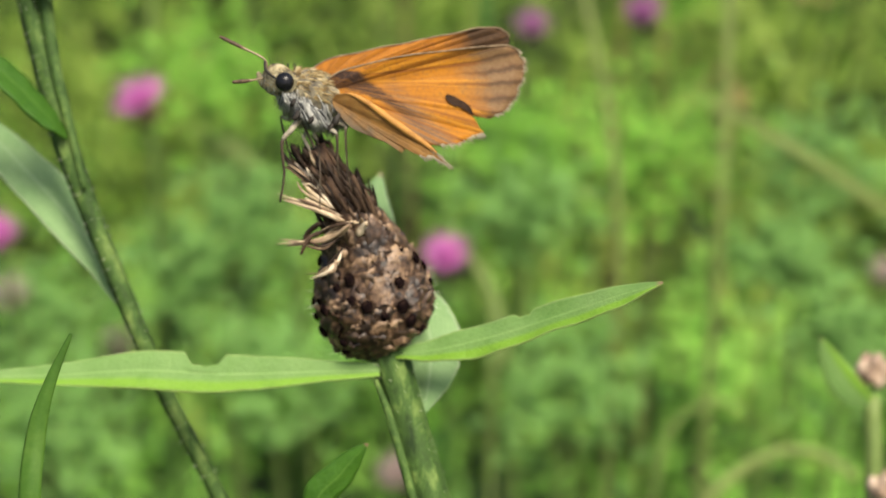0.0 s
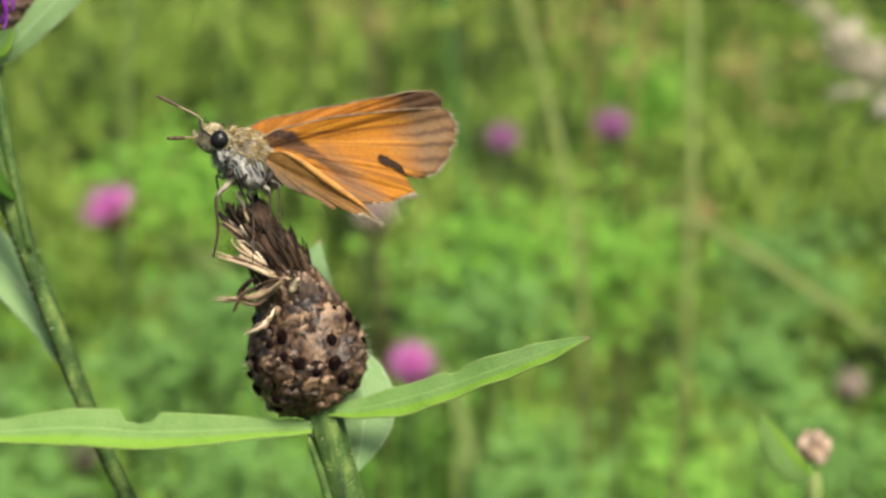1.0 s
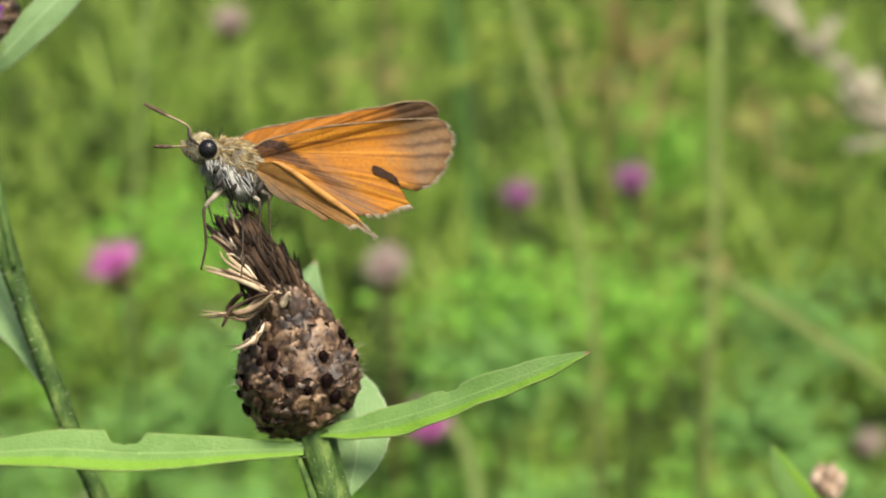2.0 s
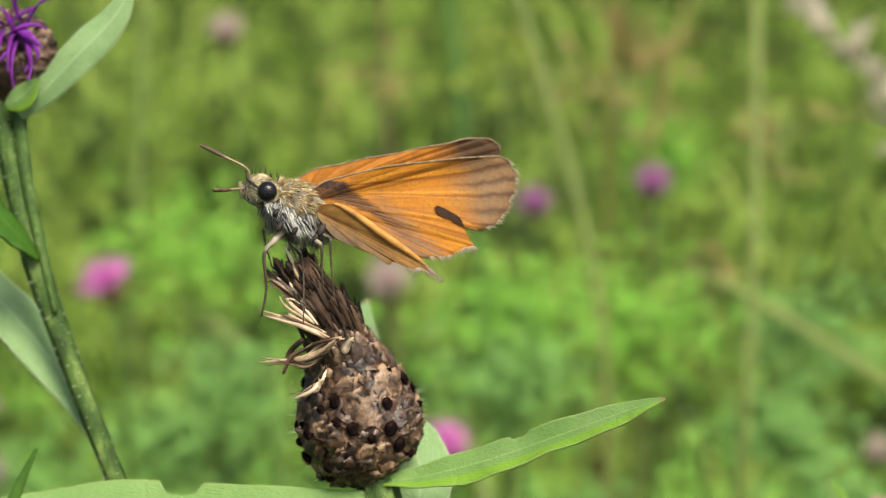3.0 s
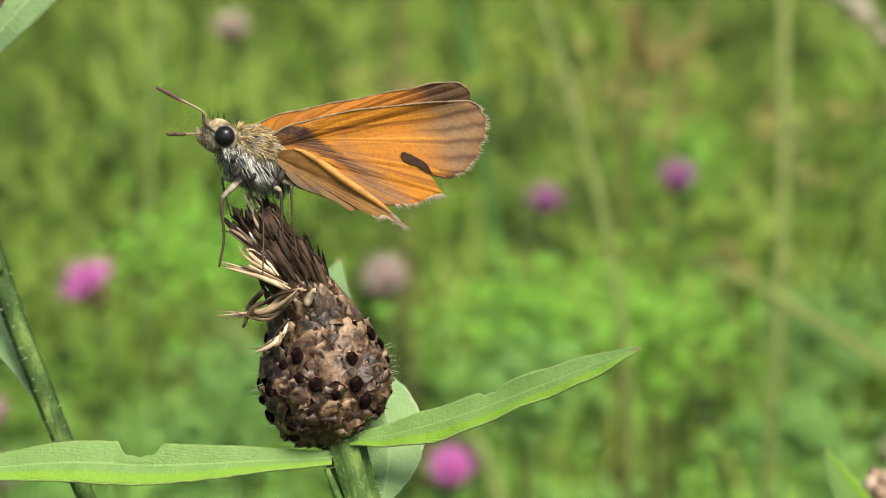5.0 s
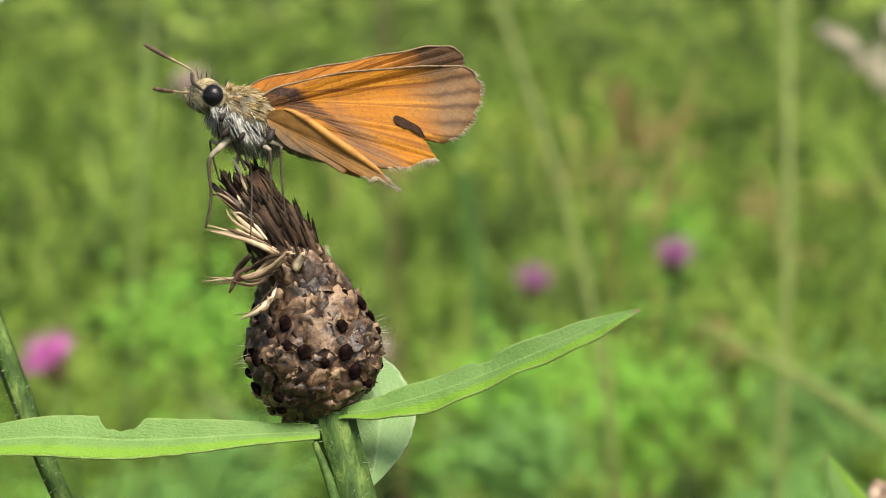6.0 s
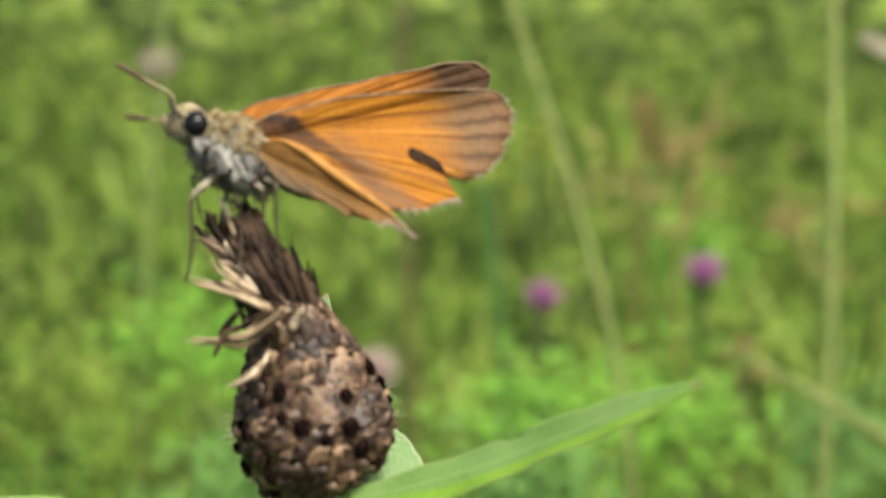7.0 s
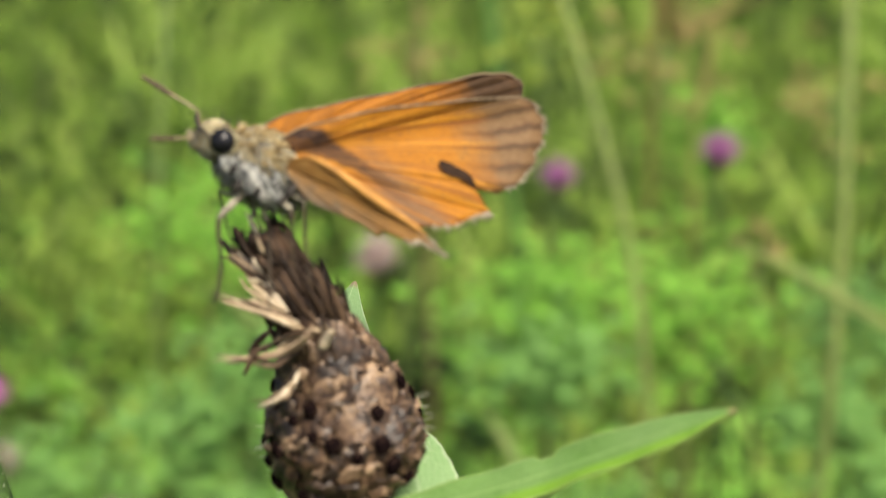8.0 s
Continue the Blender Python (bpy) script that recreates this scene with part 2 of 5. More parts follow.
def leaf_material(name, dark, light, rib, rough=0.5, share=0.28, edge=None, vein=0.05, under=None):
    """Leaf with a pale midrib, side veins and mottling, laid out along its length."""
    m, nt, bsdf, out = nodes_of(name)
    uvn = nt.nodes.new("ShaderNodeUVMap")
    sep = nt.nodes.new("ShaderNodeSeparateXYZ")
    nt.links.new(uvn.outputs[0], sep.inputs[0])
    u, v = sep.outputs[0], sep.outputs[1]
    off = maths(nt, "ABSOLUTE", maths(nt, "SUBTRACT", v, 0.5))
    big, small = noise_at(nt, 260, 4), noise_at(nt, 2600, 3)
    base = mixed(nt, maths(nt, "ADD", maths(nt, "MULTIPLY", big, 0.8), maths(nt, "MULTIPLY", small, 0.3)), dark, light)
    if under:
        um = nt.nodes.new("ShaderNodeMapRange")
        um.inputs[1].default_value, um.inputs[2].default_value = 0.66, 0.78
        nt.links.new(v, um.inputs[0])
        base = mixed(nt, maths(nt, "MULTIPLY", um.outputs[0], 0.8), base, mixed(nt, big, under, tuple(c * 1.25 for c in under)))
    ang = maths(nt, "SUBTRACT", maths(nt, "MULTIPLY", u, 85.0), maths(nt, "MULTIPLY", off, 40.0))
    wob = maths(nt, "ADD", ang, maths(nt, "MULTIPLY", big, 9.0))
    lines = maths(nt, "POWER", maths(nt, "ABSOLUTE", maths(nt, "SINE", wob)), 14.0)
    base = mixed(nt, maths(nt, "MULTIPLY", lines, vein), base, rib)
    tc = nt.nodes.new("ShaderNodeTexCoord")
    cells = node(nt, "ShaderNodeTexVoronoi", Scale=2400)
    cells.feature = "DISTANCE_TO_EDGE"
    nt.links.new(tc.outputs["Object"], cells.inputs["Vector"])
    net = nt.nodes.new("ShaderNodeMapRange")
    net.inputs[1].default_value, net.inputs[2].default_value = 0.16, 0.02
    nt.links.new(cells.outputs["Distance"], net.inputs[0])
    base = mixed(nt, maths(nt, "MULTIPLY", net.outputs[0], 0.06), base, rib)
    blotch = nt.nodes.new("ShaderNodeMapRange")
    blotch.inputs[1].default_value, blotch.inputs[2].default_value = 0.56, 0.72
    nt.links.new(noise_at(nt, 700, 3), blotch.inputs[0])
    base = mixed(nt, maths(nt, "MULTIPLY", blotch.outputs[0], 0.30), base, dark)
    end = nt.nodes.new("ShaderNodeMapRange")
    end.inputs[1].default_value, end.inputs[2].default_value = 0.955, 0.985
    nt.links.new(u, end.inputs[0])
    base = mixed(nt, maths(nt, "MULTIPLY", end.outputs[0], 0.8), base, (0.30, 0.17, 0.12))
    ribm = nt.nodes.new("ShaderNodeMapRange")
    ribm.inputs[1].default_value, ribm.inputs[2].default_value = 0.035, 0.012
    nt.links.new(off, ribm.inputs[0])
    base = mixed(nt, maths(nt, "MULTIPLY", ribm.outputs[0], 0.45), base, rib)
    if edge:
        em = nt.nodes.new("ShaderNodeMapRange")
        em.inputs[1].default_value, em.inputs[2].default_value = 0.45, 0.497
        nt.links.new(maths(nt, "ADD", off, maths(nt, "MULTIPLY", maths(nt, "SUBTRACT", small, 0.5), 0.05)), em.inputs[0])
        base = mixed(nt, maths(nt, "MULTIPLY", em.outputs[0], 0.7), base, edge)
    nt.links.new(base, bsdf.inputs["Base Color"])
    bsdf.inputs["Roughness"].default_value = rough
    bsdf.inputs["Specular IOR Level"].default_value = 0.35
    bumped(nt, bsdf, maths(nt, "ADD", maths(nt, "ADD", maths(nt, "MULTIPLY", lines, -0.4), maths(nt, "MULTIPLY", net.outputs[0], -0.5)), maths(nt, "ADD", small, big)), 0.35, 0.00016)
    see_through(nt, bsdf, out, base, share)
    return m


LEAF = leaf_material("leaf_green", (0.095, 0.24, 0.035), (0.24, 0.40, 0.135), (0.34, 0.52, 0.18), share=0.22, edge=(0.38, 0.50, 0.18), under=(0.18, 0.37, 0.020))
LEAF_PALE = leaf_material("leaf_pale", (0.14, 0.29, 0.09), (0.32, 0.50, 0.23), (0.44, 0.60, 0.34), rough=0.7, edge=(0.55, 0.66, 0.42), vein=0.12)
LEAF_DARK = leaf_material("leaf_dark", (0.022, 0.085, 0.006), (0.065, 0.185, 0.014), (0.12, 0.25, 0.04), share=0.15)
STEM = mottled("stem_green", [(0.32, (0.018, 0.042, 0.009)), (0.50, (0.050, 0.108, 0.020)), (0.72, (0.18, 0.27, 0.07))], 900, 5000, 0.7, 0.5, 0.0002, stretch=(1, 1, 0.25))
HAIR = mottled("stem_hair", [(0.2, (0.55, 0.6, 0.42)), (0.8, (0.8, 0.82, 0.68))], 3000, rough=0.5, bump=0, share=0.4)


def bract_material():
    m, nt, bsdf, out = nodes_of("dry_bract")
    uvn = nt.nodes.new("ShaderNodeUVMap")
    sep = nt.nodes.new("ShaderNodeSeparateXYZ")
    nt.links.new(uvn.outputs[0], sep.inputs[0])
    oi = nt.nodes.new("ShaderNodeObjectInfo")
    small = noise_at(nt, 2500, 4)
    gm = nt.nodes.new("ShaderNodeNewGeometry")
    blotch = node(nt, "ShaderNodeTexNoise", Scale=1150.0, Detail=5.0, Roughness=0.62)
    nt.links.new(gm.outputs["Position"], blotch.inputs["Vector"])
    tone = maths(nt, "ADD", maths(nt, "MULTIPLY", blotch.outputs[0], 0.62), maths(nt, "ADD", maths(nt, "MULTIPLY", small, 0.24), maths(nt, "MULTIPLY", oi.outputs["Random"], 0.14)))
    body = ramp(nt, tone, [(0.36, (0.010, 0.006, 0.004)), (0.46, (0.038, 0.021, 0.012)), (0.55, (0.105, 0.060, 0.033)), (0.67, (0.34, 0.225, 0.135))])
    tip = maths(nt, "ADD", sep.outputs[0], maths(nt, "MULTIPLY", small, 0.35))
    mr = nt.nodes.new("ShaderNodeMapRange")
    mr.inputs[1].default_value, mr.inputs[2].default_value = 0.85, 1.15
    nt.links.new(tip, mr.inputs[0])
    col = mixed(nt, maths(nt, "MULTIPLY", mr.outputs[0], maths(nt, "MULTIPLY", oi.outputs["Random"], 0.7)), body, (0.42, 0.29, 0.18))
    # the shade of a pit, painted blackish on some of the scales
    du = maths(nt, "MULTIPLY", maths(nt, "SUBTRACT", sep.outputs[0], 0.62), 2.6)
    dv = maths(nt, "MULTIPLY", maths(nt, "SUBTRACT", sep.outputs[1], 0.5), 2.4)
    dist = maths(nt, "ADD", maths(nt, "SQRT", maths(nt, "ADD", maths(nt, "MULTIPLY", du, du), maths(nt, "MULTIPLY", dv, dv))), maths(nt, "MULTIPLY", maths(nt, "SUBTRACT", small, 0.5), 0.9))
    spot_shade = nt.nodes.new("ShaderNodeMapRange")
    spot_shade.inputs[1].default_value, spot_shade.inputs[2].default_value = 0.85, 0.50
    nt.links.new(dist, spot_shade.inputs[0])
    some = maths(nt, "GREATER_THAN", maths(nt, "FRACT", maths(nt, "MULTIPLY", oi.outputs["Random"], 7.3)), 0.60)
    col = mixed(nt, maths(nt, "MULTIPLY", maths(nt, "MULTIPLY", spot_shade.outputs[0], some), 0.93), col, (0.010, 0.006, 0.006))
    nt.links.new(col, bsdf.inputs["Base Color"])
    bsdf.inputs["Roughness"].default_value = 0.45
    bumped(nt, bsdf, noise_at(nt, 5000, 3), 0.5, 0.0001)
    return m


BRACT = bract_material()
# near black and without gloss, so that it reads as the shade in a pit
PIT_SHADE = mottled("painted_pit_shade", [(0.3, (0.003, 0.002, 0.0025)), (0.55, (0.010, 0.006, 0.006)), (0.75, (0.04, 0.024, 0.017))], 3000, rough=1.0)
PIT_SHADE.node_tree.nodes["Principled BSDF"].inputs["Specular IOR Level"].default_value = 0.0
BRACT_CORE = mottled("seed_head_core", [(0.34, (0.014, 0.008, 0.005)), (0.5, (0.050, 0.028, 0.017)), (0.68, (0.15, 0.09, 0.052))], 1200, rough=0.6)
STRAW_DARK = mottled("dry_floret_brown", [(0.30, (0.010, 0.006, 0.004)), (0.54, (0.042, 0.025, 0.015)), (0.80, (0.17, 0.105, 0.062))], 700, 4000, 0.6, 0.4, 0.0001, vary="object")
STRAW_PALE = mottled("dry_floret_straw", [(0.28, (0.20, 0.13, 0.08)), (0.48, (0.50, 0.39, 0.25)), (0.72, (0.74, 0.63, 0.47))], 900, 4000, 0.5, 0.3, 0.0001, vary="object")


def wing_material(name, tone=(0.47, 0.178, 0.009), veins=25.0, band=0.77, dark_root=0.95, shade=1.0, lined=1.0, dusky=0.0):
    m, nt, bsdf, out = nodes_of(name)
    uvn = nt.nodes.new("ShaderNodeUVMap")
    uvn.uv_map = "UVMap"
    sep = nt.nodes.new("ShaderNodeSeparateXYZ")
    nt.links.new(uvn.outputs[0], sep.inputs[0])
    uf = nt.nodes.new("ShaderNodeUVMap")
    uf.uv_map = "Fan"
    fan = nt.nodes.new("ShaderNodeSeparateXYZ")
    nt.links.new(uf.outputs[0], fan.inputs[0])
    u, v, r, s = sep.outputs[0], sep.outputs[1], fan.outputs[0], fan.outputs[1]
    big, mid, fine = noise_at(nt, 420, 4), noise_at(nt, 1500, 4), noise_at(nt, 7000, 2)
    base = ramp(nt, maths(nt, "ADD", maths(nt, "MULTIPLY", big, 0.6), maths(nt, "MULTIPLY", mid, 0.4)),
                [(0.3, tuple(c * 0.70 for c in tone)), (0.52, tone), (0.8, (tone[0] * 1.22, tone[1] * 1.45, tone[2] * 2.0))])
    wave = maths(nt, "SINE", maths(nt, "ADD", maths(nt, "MULTIPLY", s, veins * 3.14159), maths(nt, "ADD", maths(nt, "MULTIPLY", big, 2.6), maths(nt, "MULTIPLY", mid, 1.2))))
    vein = maths(nt, "POWER", maths(nt, "ABSOLUTE", wave), 13.0)
    vstr = maths(nt, "MULTIPLY", maths(nt, "MULTIPLY", vein, lined), maths(nt, "ADD", 0.08, maths(nt, "MULTIPLY", maths(nt, "ADD", r, maths(nt, "MULTIPLY", s, 0.6)), maths(nt, "MULTIPLY", mid, 0.55))))
    base = mixed(nt, vstr, base, (0.16, 0.065, 0.02))
    # brown outer band with streaks along the veins
    mr = nt.nodes.new("ShaderNodeMapRange")
    mr.inputs[1].default_value, mr.inputs[2].default_value = band - 0.07, band + 0.09
    nt.links.new(maths(nt, "ADD", maths(nt, "ADD", u, maths(nt, "MULTIPLY", maths(nt, "SUBTRACT", mid, 0.5), 0.16)), maths(nt, "MULTIPLY", v, 0.12)), mr.inputs[0])
    brown = mixed(nt, maths(nt, "MULTIPLY", maths(nt, "POWER", maths(nt, "ABSOLUTE", wave), 5.0), 0.8), mixed(nt, fine, tuple(c * shade for c in (0.15, 0.090, 0.044)), tuple(c * shade for c in (0.27, 0.175, 0.09))), (0.045, 0.026, 0.016))
    base = mixed(nt, maths(nt, "MULTIPLY", mr.outputs[0], 0.92), base, brown)
    if dark_root:
        # dusky scales: a short wedge at the root, a long streak above the lower fold, a tan wash beneath it
        h = maths(nt, "SUBTRACT", v, 0.5)
        wob = maths(nt, "MULTIPLY", maths(nt, "SUBTRACT", mid, 0.5), 0.05)

        def fade(source, lo, hi):
            nd = nt.nodes.new("ShaderNodeMapRange")
            nd.interpolation_type = "SMOOTHSTEP"
            nd.inputs[1].default_value, nd.inputs[2].default_value = lo, hi
            nt.links.new(source, nd.inputs[0])
            return nd.outputs[0]

        turn = maths(nt, "ARCTAN2", maths(nt, "SUBTRACT", h, 0.05), maths(nt, "SUBTRACT", u, 0.02))
        lines = nt.nodes.new("ShaderNodeTexNoise")
        lines.noise_dimensions = "1D"
        lines.inputs["Scale"].default_value = 28.0
        nt.links.new(turn, lines.inputs["W"])
        thin = nt.nodes.new("ShaderNodeTexNoise")
        thin.noise_dimensions = "1D"
        thin.inputs["Scale"].default_value = 34.0
        thin.inputs["Detail"].default_value = 0.0
        nt.links.new(turn, thin.inputs["W"])
        rays = fade(thin.outputs[0], 0.58, 0.42)
        inner = maths(nt, "MULTIPLY", fade(u, 0.84, 0.68), 0.75)
        base = mixed(nt, maths(nt, "MULTIPLY", fade(lines.outputs[0], 0.52, 0.66), inner), base, (tone[0] * 1.25, tone[1] * 1.5, tone[2] * 2.6))
        base = mixed(nt, maths(nt, "MULTIPLY", fade(lines.outputs[0], 0.47, 0.36), inner), base, (tone[0] * 0.5, tone[1] * 0.42, tone[2] * 1.2))
        d1 = maths(nt, "SUBTRACT", maths(nt, "ADD", h, wob), maths(nt, "SUBTRACT", 0.098, maths(nt, "MULTIPLY", u, 0.26)))
        wedge = maths(nt, "MULTIPLY", fade(maths(nt, "ABSOLUTE", d1), 0.026, 0.008), fade(u, 0.27, 0.17))
        d4 = maths(nt, "SUBTRACT", maths(nt, "ADD", h, wob), maths(nt, "ADD", 0.096, maths(nt, "MULTIPLY", u, 0.02)))
        branch = maths(nt, "MULTIPLY", maths(nt, "MULTIPLY", fade(maths(nt, "ABSOLUTE", d4), 0.016, 0.004), fade(u, 0.28, 0.18)), 0.7)
        d2 = maths(nt, "ADD", maths(nt, "SUBTRACT", maths(nt, "ADD", h, wob), 0.045), maths(nt, "SUBTRACT", maths(nt, "MULTIPLY", maths(nt, "MULTIPLY", u, u), 1.55), maths(nt, "MULTIPLY", u, 0.1)))
        long = maths(nt, "MULTIPLY", fade(maths(nt, "ABSOLUTE", d2), 0.048, 0.016), fade(u, 0.52, 0.24))
        wash = maths(nt, "MULTIPLY", maths(nt, "MULTIPLY", fade(d2, 0.17, 0.03), fade(u, 0.24, 0.42)), maths(nt, "MULTIPLY", fade(u, 0.74, 0.55), maths(nt, "ADD", 0.30, maths(nt, "MULTIPLY", rays, 0.6))))
        d3 = maths(nt, "SUBTRACT", maths(nt, "ADD", h, wob), maths(nt, "ADD", 0.075, maths(nt, "MULTIPLY", u, 0.20)))
        edge = maths(nt, "MULTIPLY", maths(nt, "MULTIPLY", fade(maths(nt, "ABSOLUTE", d3), 0.03, 0.006), fade(u, 0.75, 0.4)), 0.5)
        base = mixed(nt, wash, base, mixed(nt, fine, (0.11, 0.06, 0.038), (0.26, 0.165, 0.095)))
        base = mixed(nt, edge, base, (0.15, 0.06, 0.015))
        dusk = maths(nt, "MULTIPLY", maths(nt, "MINIMUM", maths(nt, "ADD", maths(nt, "ADD", wedge, branch), maths(nt, "MULTIPLY", long, maths(nt, "ADD", 0.62, maths(nt, "MULTIPLY", rays, 0.55)))), 1.0), dark_root)
        base = mixed(nt, dusk, base, mixed(nt, fine, (0.004, 0.003, 0.004), (0.034, 0.020, 0.021)))
    if dusky:
        # grey-brown scales on the lower half, towards the body
        low = nt.nodes.new("ShaderNodeMapRange")
        low.inputs[1].default_value, low.inputs[2].default_value = 0.52, 0.44
        nt.links.new(maths(nt, "ADD", v, maths(nt, "MULTIPLY", maths(nt, "SUBTRACT", mid, 0.5), 0.12)), low.inputs[0])
        near = nt.nodes.new("ShaderNodeMapRange")
        near.inputs[1].default_value, near.inputs[2].default_value = 0.85, 0.35
        nt.links.new(u, near.inputs[0])
        base = mixed(nt, maths(nt, "MULTIPLY", maths(nt, "MULTIPLY", low.outputs[0], near.outputs[0]), dusky), base, mixed(nt, fine, (0.06, 0.045, 0.028), (0.17, 0.13, 0.08)))
    # single dark scales
    specks = maths(nt, "MULTIPLY", maths(nt, "GREATER_THAN", noise_at(nt, 5200, 2), 0.60), 0.35)
    base = mixed(nt, specks, base, (0.16, 0.075, 0.03))
    nt.links.new(base, bsdf.inputs["Base Color"])
    bsdf.inputs["Roughness"].default_value = 0.62
    bsdf.inputs["Specular IOR Level"].default_value = 0.25
    bsdf.inputs["Sheen Weight"].default_value = 0.15
    bumped(nt, bsdf, maths(nt, "ADD", maths(nt, "MULTIPLY", vein, 0.5 * lined), maths(nt, "MULTIPLY", fine, 0.5)), 0.5, 0.0001)
    see_through(nt, bsdf, out, base, 0.22)
    return m


FOREWING = wing_material("forewing_scales", lined=0.65)
FOREWING_FAR = wing_material("far_forewing_scales", tone=(0.46, 0.17, 0.014), band=0.80, dark_root=0.0, shade=0.22)
HINDWING = wing_material("hindwing_scales", tone=(0.30, 0.150, 0.036), veins=9.0, band=1.05, dark_root=0.0, lined=0.4, dusky=0.9)
FRINGE = mottled("wing_fringe", [(0.3, (0.42, 0.34, 0.24)), (0.7, (0.72, 0.66, 0.52))], 3000, rough=0.7, bump=0, share=0.3)
WING_MARK = mottled("wing_mark", [(0.3, (0.016, 0.009, 0.006)), (0.8, (0.06, 0.032, 0.018))], 3000, rough=1.0)
WING_RIM = mottled("wing_rim", [(0.3, (0.10, 0.06, 0.03)), (0.8, (0.42, 0.32, 0.20))], 2000, rough=0.6)
BODY = mottled("body_scales", [(0.3, (0.035, 0.032, 0.030)), (0.5, (0.16, 0.14, 0.095)), (0.75, (0.50, 0.44, 0.28))], 1500, 6000, 0.75, 0.5, 0.0001)
FUR = mottled("buff_fur", [(0.25, (0.16, 0.10, 0.04)), (0.46, (0.46, 0.33, 0.14)), (0.75, (0.82, 0.72, 0.46))], 1500, rough=0.65, bump=0, vary="island", share=0.2)
FUR_PALE = mottled("grey_fur", [(0.3, (0.04, 0.043, 0.048)), (0.5, (0.38, 0.39, 0.37)), (0.75, (0.76, 0.76, 0.68))], 1500, rough=0.65, bump=0, vary="island", share=0.2)
FUR_WHITE = mottled("white_fur", [(0.3, (0.42, 0.42, 0.38)), (0.5, (0.66, 0.66, 0.60)), (0.8, (0.85, 0.85, 0.80))], 1500, rough=0.65, bump=0, vary="island", share=0.2)
FUR_DARK = mottled("dark_bristle", [(0.3, (0.01, 0.009, 0.008)), (0.8, (0.05, 0.04, 0.03))], 1500, rough=0.6, bump=0)
FACE = mottled("face_scales", [(0.34, (0.04, 0.034, 0.024)), (0.48, (0.24, 0.205, 0.115)), (0.75, (0.60, 0.54, 0.35))], 1500, 6000, 0.75, 0.4, 0.0001)
EYE = mottled("compound_eye", [(0.3, (0.004, 0.004, 0.005)), (0.8, (0.012, 0.012, 0.015))], 9000, rough=0.22, bump=0.2, depth=0.00003)
LEG = mottled("leg_scales", [(0.3, (0.025, 0.018, 0.012)), (0.6, (0.075, 0.055, 0.035)), (0.85, (0.20, 0.16, 0.11))], 1800, rough=0.6)
CLUB = mottled("antenna_shaft", [(0.3, (0.16, 0.12, 0.07)), (0.6, (0.36, 0.29, 0.18)), (0.85, (0.6, 0.52, 0.36))], 1800, rough=0.55)
LEG_PALE = mottled("pale_leg_scales", [(0.3, (0.14, 0.12, 0.085)), (0.6, (0.34, 0.31, 0.23)), (0.85, (0.55, 0.52, 0.42))], 1800, rough=0.65)
CLUB_DARK = mottled("antenna_club", [(0.3, (0.03, 0.02, 0.013)), (0.5, (0.10, 0.065, 0.04)), (0.7, (0.26, 0.19, 0.12))], 2400, rough=0.55)
PETAL = mottled("purple_petal", [(0.3, (0.66, 0.16, 0.54)), (0.6, (0.84, 0.30, 0.72)), (0.85, (0.90, 0.46, 0.82))], 500, 2500, 0.5, 0.2, 0.0001, vary="island", share=0.35)
PETAL_DUSKY = mottled("dusky_purple_petal", [(0.3, (0.40, 0.13, 0.36)), (0.6, (0.55, 0.22, 0.50)), (0.85, (0.66, 0.35, 0.60))], 500, 2500, 0.5, 0.2, 0.0001, vary="island", share=0.35)
PETAL_DEEP = mottled("deep_purple_petal", [(0.3, (0.10, 0.010, 0.15)), (0.55, (0.22, 0.025, 0.34)), (0.85, (0.46, 0.11, 0.66))], 700, 3000, 0.45, 0.2, 0.0001, share=0.25)
PETAL_FADED = mottled("faded_pink_petal", [(0.3, (0.47, 0.36, 0.33)), (0.6, (0.62, 0.50, 0.47)), (0.85, (0.72, 0.62, 0.58))], 500, rough=0.7, vary="island", share=0.25)
HUSK = mottled("green_brown_husk", [(0.3, (0.05, 0.05, 0.018)), (0.6, (0.14, 0.11, 0.05)), (0.85, (0.25, 0.19, 0.10))], 1200, rough=0.6)
BUD = mottled("pale_brown_bud", [(0.3, (0.24, 0.16, 0.11)), (0.6, (0.44, 0.33, 0.24)), (0.85, (0.64, 0.53, 0.41))], 900, rough=0.6, vary="object")
STRAW_GREEN = mottled("green_grass_stalk", [(0.3, (0.12, 0.20, 0.05)), (0.6, (0.22, 0.31, 0.09)), (0.85, (0.34, 0.42, 0.16))], 120, 900, 0.5, 0.2, 0.0003, share=0.25)
STALK_BROWN = mottled("dead_brown_stalk", [(0.3, (0.07, 0.045, 0.022)), (0.6, (0.15, 0.105, 0.05)), (0.85, (0.26, 0.19, 0.10))], 150, 900, 0.7, 0.2, 0.0003)
STRAW_MID = mottled("half_dry_stalk", [(0.3, (0.21, 0.29, 0.08)), (0.6, (0.30, 0.38, 0.12)), (0.85, (0.40, 0.47, 0.17))], 120, 900, 0.6, 0.2, 0.0003, share=0.3)
PANICLE = mottled("grass_seed_pink", [(0.3, (0.70, 0.64, 0.52)), (0.6, (0.86, 0.82, 0.71)), (0.85, (0.93, 0.90, 0.82))], 400, rough=0.7, vary="island", share=0.6)
WITHERED = mottled("withered_leaf", [(0.25, (0.20, 0.17, 0.055)), (0.55, (0.31, 0.26, 0.09)), (0.85, (0.44, 0.37, 0.15))], 90, 700, 0.7, 0.2, 0.0003, vary="object", share=0.3)
